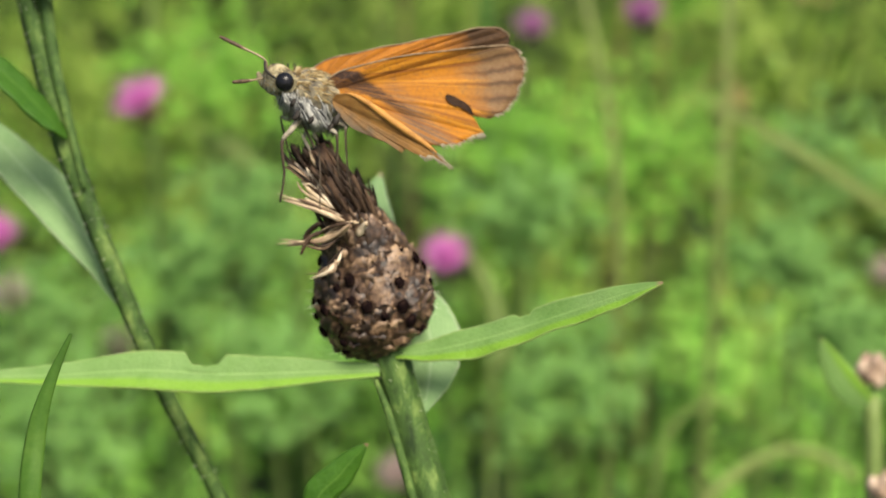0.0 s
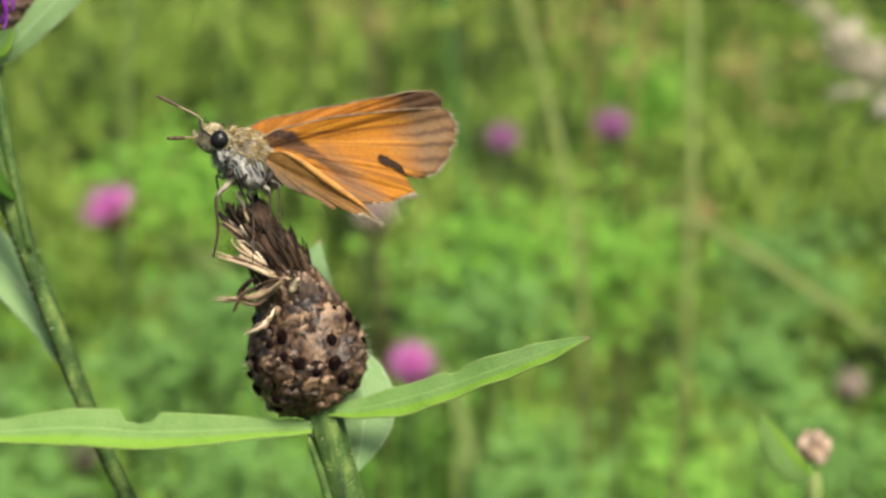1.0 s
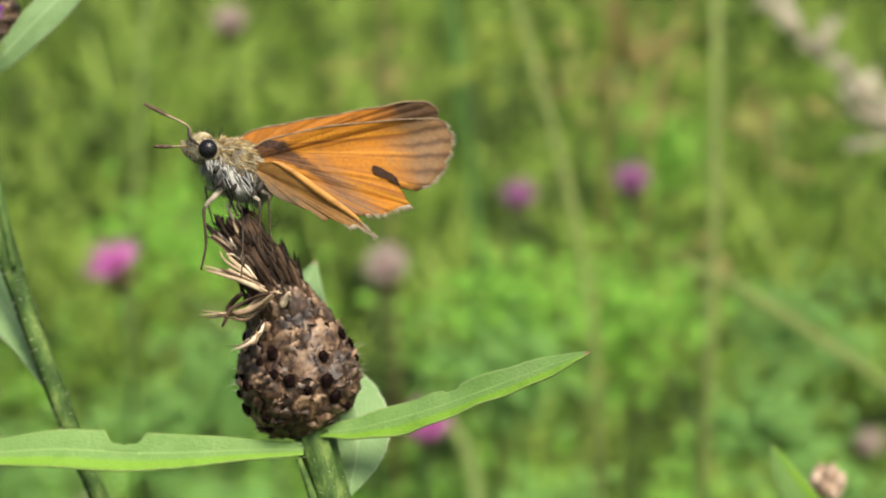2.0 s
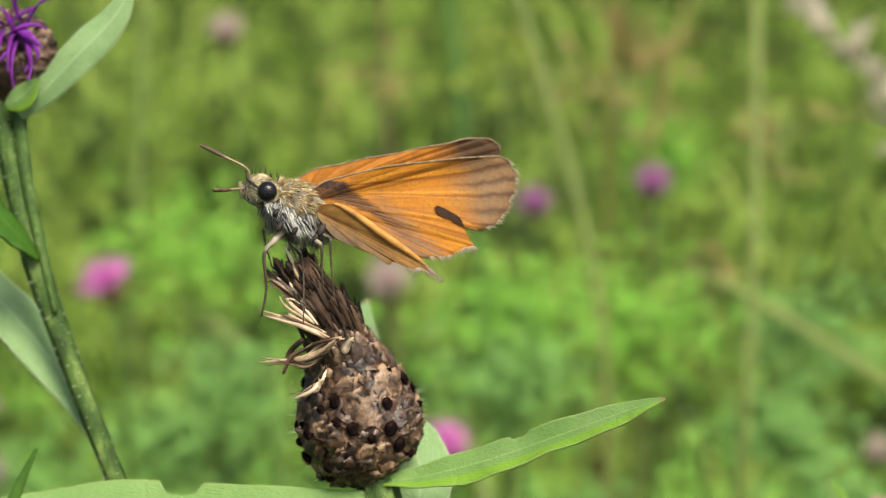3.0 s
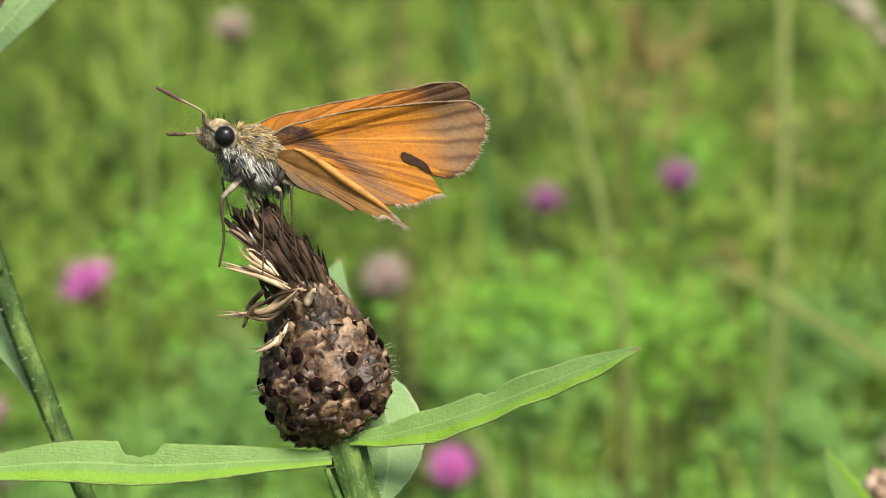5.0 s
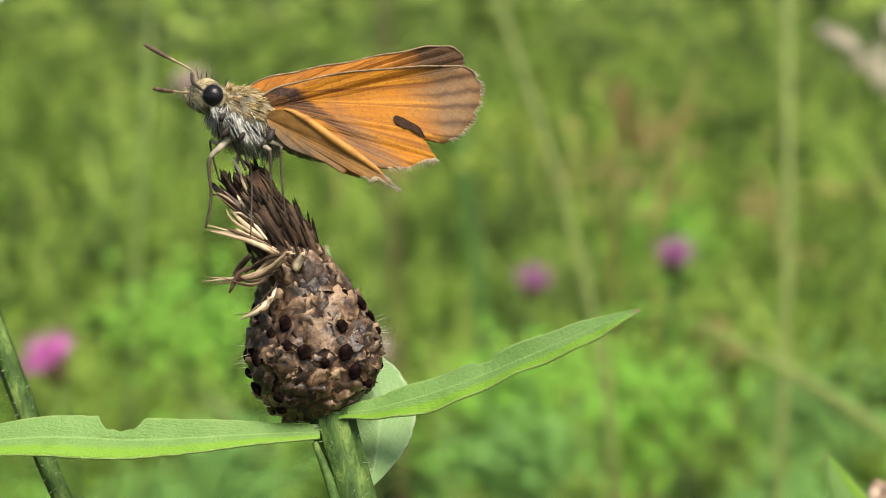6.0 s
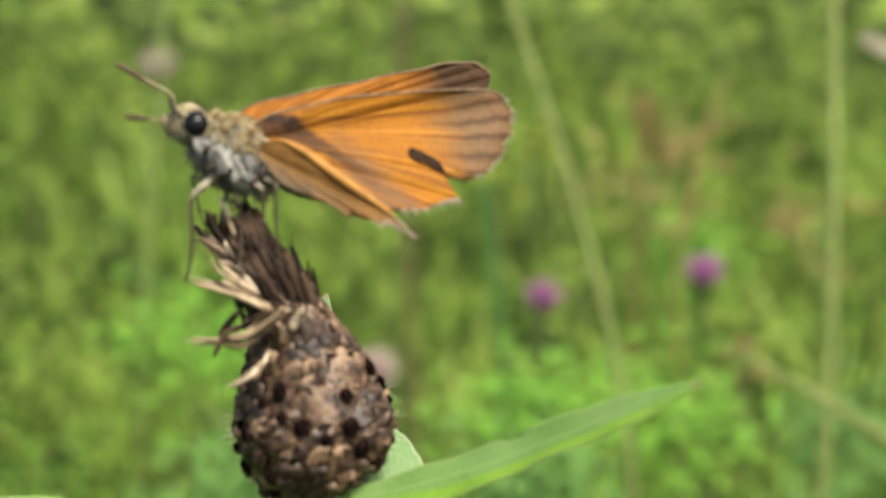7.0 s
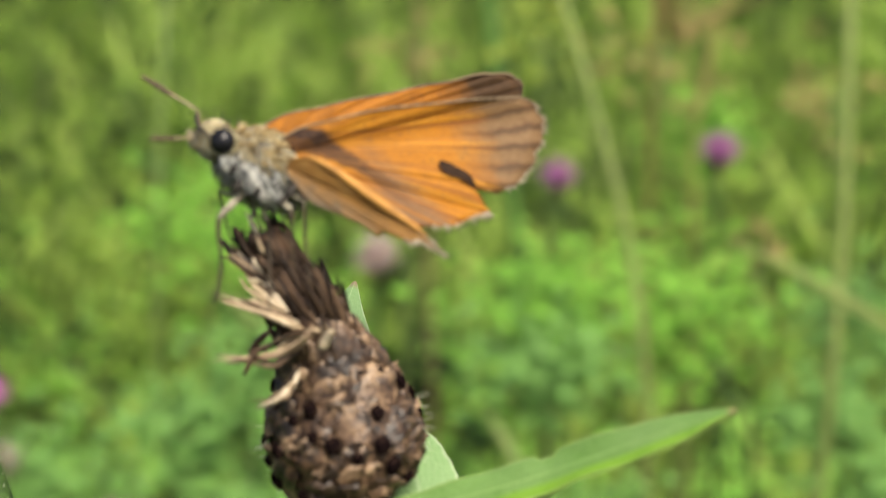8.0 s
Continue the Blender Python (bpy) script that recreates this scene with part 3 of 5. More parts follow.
YELLOWED = mottled("yellowed_leaf", [(0.25, (0.20, 0.29, 0.03)), (0.55, (0.33, 0.40, 0.05)), (0.85, (0.45, 0.49, 0.09))], 90, 700, 0.6, 0.2, 0.0003, vary="object", share=0.3)
BLADE = mottled("grass_blade", [(0.25, (0.03, 0.09, 0.010)), (0.55, (0.07, 0.175, 0.022)), (0.85, (0.14, 0.27, 0.05))], 200, 1500, 0.5, 0.2, 0.0002, share=0.3)


def meadow_material(name, stops, patch=14.0, share=0.40, rough=0.6, clump=25.0):
    """Foliage whose tone differs leaf by leaf and, more slowly, from patch to patch of the meadow; the clump noise also
    paints shaded gaps into the colour.
    """
    m, nt, bsdf, out = nodes_of(name)
    gm = nt.nodes.new("ShaderNodeNewGeometry")
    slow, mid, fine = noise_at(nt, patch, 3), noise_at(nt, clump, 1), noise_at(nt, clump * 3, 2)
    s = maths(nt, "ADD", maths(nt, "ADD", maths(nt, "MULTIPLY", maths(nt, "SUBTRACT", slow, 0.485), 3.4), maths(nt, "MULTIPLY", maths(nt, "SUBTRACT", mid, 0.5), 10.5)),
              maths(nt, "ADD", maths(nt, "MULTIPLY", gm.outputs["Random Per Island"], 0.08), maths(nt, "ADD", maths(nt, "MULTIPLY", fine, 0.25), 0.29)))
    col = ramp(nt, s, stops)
    nt.links.new(col, bsdf.inputs["Base Color"])
    bsdf.inputs["Roughness"].default_value = rough
    see_through(nt, bsdf, out, col, share)
    return m


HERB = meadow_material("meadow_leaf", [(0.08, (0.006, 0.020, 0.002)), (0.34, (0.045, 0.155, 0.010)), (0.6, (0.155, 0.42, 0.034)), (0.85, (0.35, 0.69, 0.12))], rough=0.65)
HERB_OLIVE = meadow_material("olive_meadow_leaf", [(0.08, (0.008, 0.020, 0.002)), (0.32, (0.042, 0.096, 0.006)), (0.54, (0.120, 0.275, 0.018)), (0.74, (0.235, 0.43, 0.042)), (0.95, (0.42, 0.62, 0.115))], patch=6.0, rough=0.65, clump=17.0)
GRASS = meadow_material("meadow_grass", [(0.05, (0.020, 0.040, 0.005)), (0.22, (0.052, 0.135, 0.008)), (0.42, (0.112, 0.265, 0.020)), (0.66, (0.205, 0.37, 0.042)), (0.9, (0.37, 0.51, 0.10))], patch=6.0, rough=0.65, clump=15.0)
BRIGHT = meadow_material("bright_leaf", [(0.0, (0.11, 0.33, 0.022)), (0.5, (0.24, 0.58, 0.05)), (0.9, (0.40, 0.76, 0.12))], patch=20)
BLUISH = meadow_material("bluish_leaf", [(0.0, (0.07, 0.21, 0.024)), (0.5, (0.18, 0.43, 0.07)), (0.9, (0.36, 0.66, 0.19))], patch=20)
GROUND = mottled("meadow_soil", [(0.3, (0.012, 0.018, 0.005)), (0.55, (0.030, 0.044, 0.010)), (0.8, (0.07, 0.085, 0.022))], 9, 70, 0.9, 0.5, 0.01)


# ---- the meadow ----
def ground_height(x, y):
    return 0.012 * noise.noise(Vector((x * 2.1, y * 2.1, 0))) + 0.006 * noise.noise(Vector((x * 9, y * 9, 4)))


def build_ground():
    bm = bmesh.new()
    xs = [-600, -120, -30, -8] + [-3 + 0.15 * i for i in range(41)] + [8, 30, 120, 600]
    ys = [-600, -120, -30, -8] + [-2 + 0.15 * i for i in range(48)] + [8, 30, 120, 600]
    vs = [[bm.verts.new((x, y, ground_height(x, y) if abs(x) < 4 and abs(y) < 6 else 0)) for x in xs] for y in ys]
    for a, b in zip(vs, vs[1:]):
        for k in range(len(xs) - 1):
            bm.faces.new((a[k], a[k + 1], b[k + 1], b[k]))
    tagged(part("ground", bm, GROUND, None), "dark green mossy meadow soil under dense herbs", "ground", kind="structure")


def canopy(y):
    """Height of the meadow's upper leaves at the distance y ahead."""
    return 0.14 + 0.24 * min(1, max(0, (y - 0.25) / 0.9)) + 0.06 * min(1, max(0, (y - 1.2) / 3))


def meadow_leaf(verts, faces, root, way, nrm, length, width, fold=0.25):
    side = way.cross(nrm).normalized()
    b = len(verts)
    up = nrm * width * fold
    verts += [root, root + way * length * 0.35 + side * width * 0.5 + up, root + way * length * 0.4, root + way * length * 0.35 - side * width * 0.5 + up,
              root + way * length * 0.72 + side * width * 0.36 + up * 0.4 - nrm * length * 0.05, root + way * length * 0.75 - nrm * length * 0.05, root + way * length * 0.72 - side * width * 0.36 + up * 0.4 - nrm * length * 0.05,
              root + way * length - nrm * length * 0.16]
    faces += [(b, b + 1, b + 2), (b, b + 2, b + 3), (b + 1, b + 4, b + 5, b + 2), (b + 2, b + 5, b + 6, b + 3), (b + 4, b + 7, b + 5), (b + 5, b + 7, b + 6)]


def small_leaf(verts, faces, root, way, nrm, length, width):
    side = way.cross(nrm).normalized() * width * 0.5 + nrm * width * 0.12
    b = len(verts)
    verts += [root, root + way * length * 0.5 + side, root + way * length * 0.5 - side + nrm * width * 0.24, root + way * length - nrm * length * 0.12]
    faces += [(b, b + 1, b + 3), (b, b + 3, b + 2)]


def rand_dir(rng, flat=0.6):
    a = rng.uniform(0, 2 * math.pi)
    return Vector((math.cos(a), math.sin(a), rng.uniform(-0.3, 1.0) * flat)).normalized()


def stuff(name, verts, faces, material, label, category):
    me = bpy.data.meshes.new(name)
    me.from_pydata([tuple(v) for v in verts], [], faces)
    me.materials.append(material)
    me.shade_smooth()
    tagged(new(name, me), label, category, kind="stuff")


def build_meadow():
    rng = random.Random(11)
    # sprigs of small leaves on leaning stalks, thick near the ground and ragged at the top
    v, f, v2, f2 = [], [], [], []
    for i in range(9200):
        y = 0.33 + 3.2 * rng.random() ** 1.7
        x = rng.uniform(-1, 1) * (0.34 * y + 0.16)
        if i > 4200:
            a, d = rng.uniform(0, 6.283), 0.5 + 3.2 * rng.random() ** 0.7
            x, y = d * math.sin(a), d * math.cos(a)
            if abs(x) < 0.34 * y + 0.16 and y > 0.3:
                continue
        top = canopy(abs(y)) * rng.uniform(0.35, 1.0)
        if y > 0.75:
            top *= 0.86
        top *= 0.80 + 0.55 * noise.noise(Vector((x * 13, y * 13, 2)))
        if rng.random() < 0.10:
            top *= 1.12
        lean = Vector((rng.uniform(-0.3, 0.3), rng.uniform(-0.3, 0.3), 1))
        base = Vector((x, y, ground_height(x, y)))
        big = rng.uniform(0.75, 1.35)
        vv, ff = (v2, f2) if y > 0.86 + 0.15 * noise.noise(Vector((x * 9, y * 9, 7))) else (v, f)
        for k in range(rng.randint(56, 80) if i <= 4200 else rng.randint(9, 15)):
            h = top * (0.3 + 0.7 * rng.random() ** 0.6)
            w = rand_dir(rng)
            n = (Vector((0, 0, 1)) + rand_dir(rng) * 0.5)
            n = (n - w * n.dot(w)).normalized()
            ln = rng.uniform(0.0045, 0.008) * big * (1 + 0.5 * min(1.5, max(0, y - 0.5)))
            small_leaf(vv, ff, base + lean * h + rand_dir(rng) * 0.012, w, n, ln, ln * rng.uniform(0.4, 0.7))
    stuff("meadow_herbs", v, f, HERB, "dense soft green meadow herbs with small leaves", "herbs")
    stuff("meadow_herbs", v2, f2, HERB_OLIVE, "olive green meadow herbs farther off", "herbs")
    # grass blades
    v, f = [], []
    for i in range(9800):
        y = 0.36 + 3.6 * rng.random() ** 1.5
        x = rng.uniform(-1, 1) * (0.34 * y + 0.18)
        if i > 3000:
            a, d = rng.uniform(0, 6.283), 0.5 + 3.6 * rng.random() ** 0.7
            x, y = d * math.sin(a), d * math.cos(a)
            if abs(x) < 0.34 * y + 0.18 and y > 0.3:
                continue
        if y < 0.8 and i <= 3000 and i % 3:
            continue
        L = canopy(abs(y)) * rng.uniform(0.7, 1.3)
        base = Vector((x, y, ground_height(x, y) - 0.005))
        a = rng.uniform(0, 6.28)
        bend = Vector((math.cos(a), math.sin(a), 0)) * L * rng.uniform(0.1, 0.7)
        sd = Vector((-math.sin(a + rng.uniform(-1, 1)), math.cos(a), 0)) * rng.uniform(0.0012, 0.003)
        b = len(v)
        for k in range(5):
            t = k / 5
            p = base + Vector((0, 0, L * (t - 0.25 * t ** 3))) + bend * t * t
            v += [p - sd * (1 - 0.6 * t), p + sd * (1 - 0.6 * t)]
        v.append(base + Vector((0, 0, L * 0.75)) + bend)
        for k in range(4):
            f.append((b + 2 * k, b + 2 * k + 1, b + 2 * k + 3, b + 2 * k + 2))
        f.append((b + 8, b + 9, b + 10))
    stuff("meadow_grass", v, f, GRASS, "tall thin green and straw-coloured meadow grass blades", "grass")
    # the farther meadow, up to the horizon
    v, f = [], []
    for i in range(16000):
        a, d = rng.uniform(0, 6.283) if i > 6000 else rng.uniform(-0.36, 0.36), 3.0 + 26 * rng.random() ** 2
        x, y = d * math.sin(a), d * math.cos(a)
        w, n = rand_dir(rng), Vector((rng.uniform(-0.5, 0.5), rng.uniform(-0.9, 0.1), 1)).normalized()
        n = (n - w * n.dot(w)).normalized()
        ln = rng.uniform(0.05, 0.12) * (0.6 + d * 0.12)
        meadow_leaf(v, f, Vector((x, y, rng.uniform(0.1, 0.46))), w, n, ln, ln * 0.4)
    stuff("far_meadow", v, f, GRASS, "far meadow of tall grass and herbs", "meadow")


def herb_plant(place, material, label, leaves=80, size=0.035, spread=0.03, seed=1, group="broad-leaved herbs in the meadow"):
    """A leafy herb: stalk from the ground, crowned by broad leaves round the place."""
    rng = random.Random(seed)
    base = Vector((place.x + rng.uniform(-0.02, 0.02), place.y + 0.02, ground_height(place.x, place.y)))
    ob = thing("herb_plant", base, label, "herb", group)
    bm = bmesh.new()
    tube(bm, smooth([base, lerp(base, place, 0.5) + Vector((rng.uniform(-0.01, 0.01), 0, 0)), place], 8), [0.0016 - 0.0001 * k for k in range(9)], 6)
    part("stalk", bm, STRAW_GREEN, ob)
    shapes = []
    for k in range(3):
        bm = bmesh.new()
        leaf(bm, [Vector((0, 0, 0)), Vector((0.5, 0, 0.08)), Vector((1, 0, -0.12 - 0.05 * k))], [0.05, 0.26, 0.30 + 0.03 * k, 0.22, 0.0], Vector((0, 1, 0.25)).normalized(), Vector((0, -1, 0.25)).normalized(), thick=0.02, n=8, m=2, wave=0.12, seed=k + seed)
        me = bpy.data.meshes.new("leaf")
        bm.to_mesh(me)
        bm.free()
        me.materials.append(material)
        me.shade_smooth()
        shapes.append(me)
    for k in range(leaves):
        a = 2.4 * k + rng.uniform(-0.3, 0.3)
        w = Vector((math.cos(a), math.sin(a), rng.uniform(-0.1, 0.5))).normalized()
        n = Vector((rng.uniform(-0.15, 0.15), -0.4, 1))
        n = (n - w * n.dot(w)).normalized()
        r = place + Vector((rng.gauss(0, 0.55), rng.gauss(0, 0.55), rng.gauss(-0.2, 0.45))) * spread
        piece("leaf", shapes[k % 3], ob, r, basis(w, n.cross(w), n) @ Matrix.Scale(size * rng.uniform(0.7, 1.3), 3))
    return ob


def knapweed_flower(place, size, material, label, seed, lean=(0.03, 0.02), group="purple knapweed flowers in the meadow", face=(0, -0.5, 0.85), wide=1.0):
    """A flowering knapweed stalk: stem, two leaves, brown husk and a tuft of thin florets."""
    rng = random.Random(seed)
    base = Vector((place.x + lean[0], place.y + lean[1], ground_height(place.x, place.y)))
    ob = thing("knapweed_flower", base, label, "wild flower", group)
    up = Vector(face).normalized()
    neck = place - up * size * 0.62
    bm = bmesh.new()
    tube(bm, smooth([base, lerp(base, neck, 0.45) + Vector((rng.uniform(-0.012, 0.012), rng.uniform(-0.01, 0.01), 0)), neck], 12), [0.0014 - 0.00004 * k for k in range(13)], 8)
    part("stem", bm, STEM, ob)
    for k in range(3):
        t = 0.45 + 0.17 * k
        r = lerp(base, neck, t)
        a = rng.uniform(0, 6.28)
        w = Vector((math.cos(a), math.sin(a), 0.6)).normalized()
        s = 0.035
        side = w.cross(Vector((0, 0, 1))).normalized()
        bm = bmesh.new()
        leaf(bm, [r, r + w * s * 0.5, r + w * s - Vector((0, 0, 0.006))], [0.0008, 0.0035, 0.003, 0.0], side, -side, n=10, m=2)
        part("leaf", bm, LEAF_DARK, ob)
    bm = bmesh.new()
    sx = up.orthogonal().normalized()
    blob(bm, neck + up * size * 0.18, (sx * size * 0.26, up.cross(sx) * size * 0.26, up * size * 0.30), 14, 10, 0.12, 900)
    part("husk", bm, HUSK, ob, "brown-green scaly flower base")
    bm = bmesh.new()
    for k in range(90):
        a, e = 2.4 * k, (k / 90) ** 0.5
        w = (up * (1.05 - 0.75 * e) + (sx * math.cos(a) + up.cross(sx) * math.sin(a)) * e * wide).normalized()
        hair(bm, neck + up * size * 0.34, w, size * rng.uniform(0.42, 0.62), size * 0.035, (w - up * 0.2) * size * 0.08)
    part("tuft", bm, material, ob, "tuft of thin florets")
    return ob


def grass_stalk(pts, r0, r1, material, label, name="grass_stalk", category="grass", group="tall grass stalks"):
    base = pts[0]
    ob = thing(name, base, label, category, group)
    bm = bmesh.new()
    n = 24
    tube(bm, smooth(pts, n), [lerp(r0, r1, k / n) for k in range(n + 1)], 7)
    part("stalk", bm, material, ob)
    return ob


def grass_blade(pts, width, material, label, group="broad grass blades", way=(1, 0, 0.15)):
    """A flat, folded grass blade that rises from the ground along pts."""
    ob = thing("wild_grass", pts[0], label, "grass", group)
    side = Vector(way).normalized()
    bm = bmesh.new()
    leaf(bm, pts, [width * 0.10, width * 0.16, width * 0.40, width * 0.5, width * 0.42, 0.0001], (side + AWAY * 0.25).normalized(), (-side + AWAY * 0.25).normalized(), thick=0.0003, n=36, m=3, wave=0.08, seed=int(abs(pts[-1].x) * 999))
    part("blade", bm, material, ob)
    return ob


def seed_grass(pts, length, label, seed):
    """A grass stalk that ends in a loose, fluffy seed panicle."""
    ob = grass_stalk(pts, 0.0011, 0.0005, STRAW_GREEN, label, "seed_grass", "grass", "grasses with seed heads")
    rng = random.Random(seed)
    path = smooth(pts, 40)
    bm = bmesh.new()
    for c in range(34):
        i = (1 - length * (c + rng.uniform(0, 0.8)) / 34) * 39.99
        p = lerp(path[int(i)], path[int(i) + 1], i % 1)
        d = (path[min(int(i) + 1, 40)] - path[int(i)]).normalized()
        spread = (d * 0.9 + rand_dir(rng, 1)).normalized()
        e = p + spread * rng.uniform(0.004, 0.013)
        hair(bm, p, e - p, (e - p).length, 0.00025)
        for k in range(9):
            w = (spread + rand_dir(rng, 1) * 0.6).normalized()
            hair(bm, lerp(p, e, rng.uniform(0.5, 1.0)), w, rng.uniform(0.004, 0.009), 0.0009)
    part("panicle", bm, PANICLE, ob, "pinkish cream fluffy seed panicle")
    return ob


def to_ground(p, dx=0.0, dy=0.0):
    return Vector((p.x + dx, p.y + dy, ground_height(p.x + dx, p.y + dy)))


# ---- the dry knapweed head in front ----
def build_knapweed():
    axis_pts = [V(-3.9, -7.18, 4), V(-4.24, -6.08, 4), V(-4.55, -4.55, 4), V(-4.74, -2.94, 3.9), V(-5.2, -0.8, 3.2), V(-5.88, 1.38, 2), V(-6.92, 3.48, 0.9), V(-7.95, 5.16, 0.3), V(-8.83, 6.76, -0.1)]
    base = to_ground(V(2.5, -20), 0.02, 0.03)
    plant = thing("knapweed_plant", base, "dry brown knapweed seed head on green ribbed stem with leaves", "plant")
    # stem
    top = V(-3.59, -6.92, 4)
    stem_pts = rooted(base, V(1.4, -25, 3)) + [V(1.4, -25, 3), V(-0.61, -17.54, 3.4), V(-2.37, -11.62, 3.8), V(-3.44, -7.99, 4), top]
    n = 90
    radii = smooth([0.0024, 0.0020, 0.0017, 0.0015, 0.0014, 0.00135, 0.00125, 0.00122, 0.0013, 0.0013], n)
    path = smooth(stem_pts, n)
    bm = bmesh.new()
    tube(bm, path, radii, 20, 0.13)
    stem = part("stem", bm, STEM, plant, "green ribbed hairy stem")
    rng = random.Random(5)
    bm = bmesh.new()
    for k in range(210):
        i = rng.randint(48, n - 2)
        d = (path[i + 1] - path[i]).normalized()
        s = d.orthogonal().normalized()
        a = rng.uniform(0, 6.28)
        w = s * math.cos(a) + d.cross(s) * math.sin(a)
        hair(bm, path[i] + w * radii[i] * 0.95 + d * rng.uniform(0, 0.001), w + d * rng.uniform(-0.5, 0.7), rng.uniform(0.0002, 0.0006), 0.000018)
    part("hairs", bm, HAIR, stem, "fine pale hairs")
    # a thin side shoot that runs down along the stem
    bm = bmesh.new()
    tube(bm, smooth([V(-4.59, -8.83, 2.7), V(-3.59, -11.43, 2.5), V(-2.37, -15.63, 2.2), V(-0.6, -22, 2)], 20), smooth([0.00018, 0.00030, 0.00034, 0.00034], 20), 8)
    part("side_rib", bm, STEM, stem)
    # leaves
    bm = bmesh.new()
    leaf(bm, [V(-4.28, -8.18, 3), V(-8.56, -8.29, 3), V(-14.67, -8.44, 3.6), V(-20.41, -8.18, 4), V(-26.14, -8.52, 4.4), V(-32.25, -8.75, 4.4), V(-37.22, -9.51, 4.2)],
         [0.0005, 0.00075, 0.0012, 0.0015, 0.00145, 0.0010, 0.00055, 0.00032, 0.00002],
         D(0.02, 1, 0.5), D(0, -1, -0.6), notches=[(1, 0.338, 0.418, 0.74)], n=150, m=6, wave=0.05, seed=3, tooth=0.03, thick=0.00012)
    part("leaf", bm, LEAF, plant, "long narrow green leaf with a bitten notch")
    bm = bmesh.new()
    leaf(bm, [V(-3.21, -7.15, 3.2), V(-0.53, -6.92, 2.4), V(3.67, -5.96, 1.0), V(7.87, -4.62, -0.8), V(11.69, -3.32, -2.8), V(14.86, -2.30, -4.3)],
         [0.0004, 0.0008, 0.00125, 0.00125, 0.00105, 0.00075, 0.0001],
         D(-0.25, 1, 0.55), D(0.15, -1, -1.1), notches=[(1, 0.465, 0.52, 0.30)], n=120, m=6, wave=0.13, seed=8, tooth=0.03, thick=0.00012)
    part("leaf", bm, LEAF, plant, "narrow bright green leaf with a small notch")
    bm = bmesh.new()
    leaf(bm, [V(-1.38, -11.23, 4.5), V(-0.9, -8.2, 6), V(-1.05, -5.5, 7.5), V(-2.75, -2.6, 9.5), V(-4.0, 0.2, 12), V(-4.72, 2.9, 15), V(-4.22, 5.1, 17.5)],
         [0.0001, 0.0019, 0.0023, 0.0019, 0.0013, 0.0013, 0.00012],
         D(-1, -0.1, 0.15), D(1, 0.1, 0.25), n=90, m=6, wave=0.10, seed=12, tooth=0.05)
    ALIVE["back_leaf"] = part("leaf", bm, LEAF_PALE, plant, "pale downy green leaf behind the seed head", pivot=V(-1.38, -11.23, 4.5))
    bm = bmesh.new()
    leaf(bm, [V(-1.0, -21, 1), V(-8.18, -17.54, 1), V(-6.84, -15.06, 0.5), V(-5.12, -13.18, 0)], [0.0004, 0.0009, 0.0011, 0.0008, 0.0001], D(-1, 0.5, 0.2), D(1, -0.5, 0.2), n=50, m=4, wave=0.05, seed=2, tooth=0.04)
    part("leaf", bm, LEAF_DARK, plant)
    # seed head: a core, overlapping dry bracts, and a bent tuft of withered florets
    N = 60
    A = smooth(axis_pts, N)
    rad = smooth([0.0010, 0.0032, 0.0041, 0.0043, 0.0035, 0.0022, 0.0015, 0.0012, 0.0010], N)
    bm = bmesh.new()
    tube(bm, A, [r * 0.92 for r in rad], 24)
    head = part("seed_head", bm, BRACT_CORE, plant, "brown dried knapweed seed head")
    shapes = []
    for s in range(5):
        r2 = random.Random(40 + s)
        bm = bmesh.new()
        uv = bm.loops.layers.uv.new("UVMap")
        nu, nv = 6, 5
        g = []
        wd, ln, curl = r2.uniform(0.0007, 0.0011), r2.uniform(0.0016, 0.0023), r2.uniform(0.0001, 0.0004)
        for i in range(nu + 1):
            t = i / nu
            w = wd * (0.75 + 0.5 * math.sin(t * 2.2)) * (1 - 0.62 * t ** 3) * (1 + r2.uniform(-0.15, 0.15))
            row = []
            for k in range(nv + 1):
                a = k / nv * 2 - 1
                z = -0.30 * wd * a * a + curl * t ** 2.2 - (0.0006 if s < 2 else 0.0) * math.exp(-((t - 0.55) / 0.24) ** 2 - (a / 0.55) ** 2) + r2.uniform(-1, 1) * 0.00017
                row.append((bm.verts.new((w * a, ln * (t - 0.45) + r2.uniform(-1, 1) * 0.00007, z)), t, k / nv))
            g.append(row)
        low = [[bm.verts.new(q[0].co + Vector((0, 0, -0.00022))) for q in row] for row in g]
        for i in range(nu):
            for k in range(nv):
                qs = (g[i][k], g[i][k + 1], g[i + 1][k + 1], g[i + 1][k])
                fc = bm.faces.new([q[0] for q in qs])
                for lp, q in zip(fc.loops, qs):
                    lp[uv].uv = (q[1], q[2])
        for k in range(nv):
            bm.faces.new((g[nu][k][0], g[nu][k + 1][0], low[nu][k + 1], low[nu][k]))
        for i in range(nu):
            for k in (0, nv):
                bm.faces.new((g[i][k][0], g[i + 1][k][0], low[i + 1][k], low[i][k]))
        me = bpy.data.meshes.new("bract")
        bm.to_mesh(me)
        bm.free()
        me.materials.append(BRACT)
        me.shade_smooth()
        shapes.append(me)
    rng = random.Random(17)

    def on_head(t, a):
        """Place, way up, and outward way on the head's surface."""
        i = min(int(t * N), N - 1)
        c, r, d = lerp(A[i], A[i + 1], t * N - i), lerp(rad[i], rad[i + 1], t * N - i), (A[i + 1] - A[i]).normalized()
        slope = (rad[min(i + 2, N)] - rad[max(i - 1, 0)]) / (A[min(i + 2, N)] - A[max(i - 1, 0)]).length
        sx = (RIGHT - d * RIGHT.dot(d)).normalized()
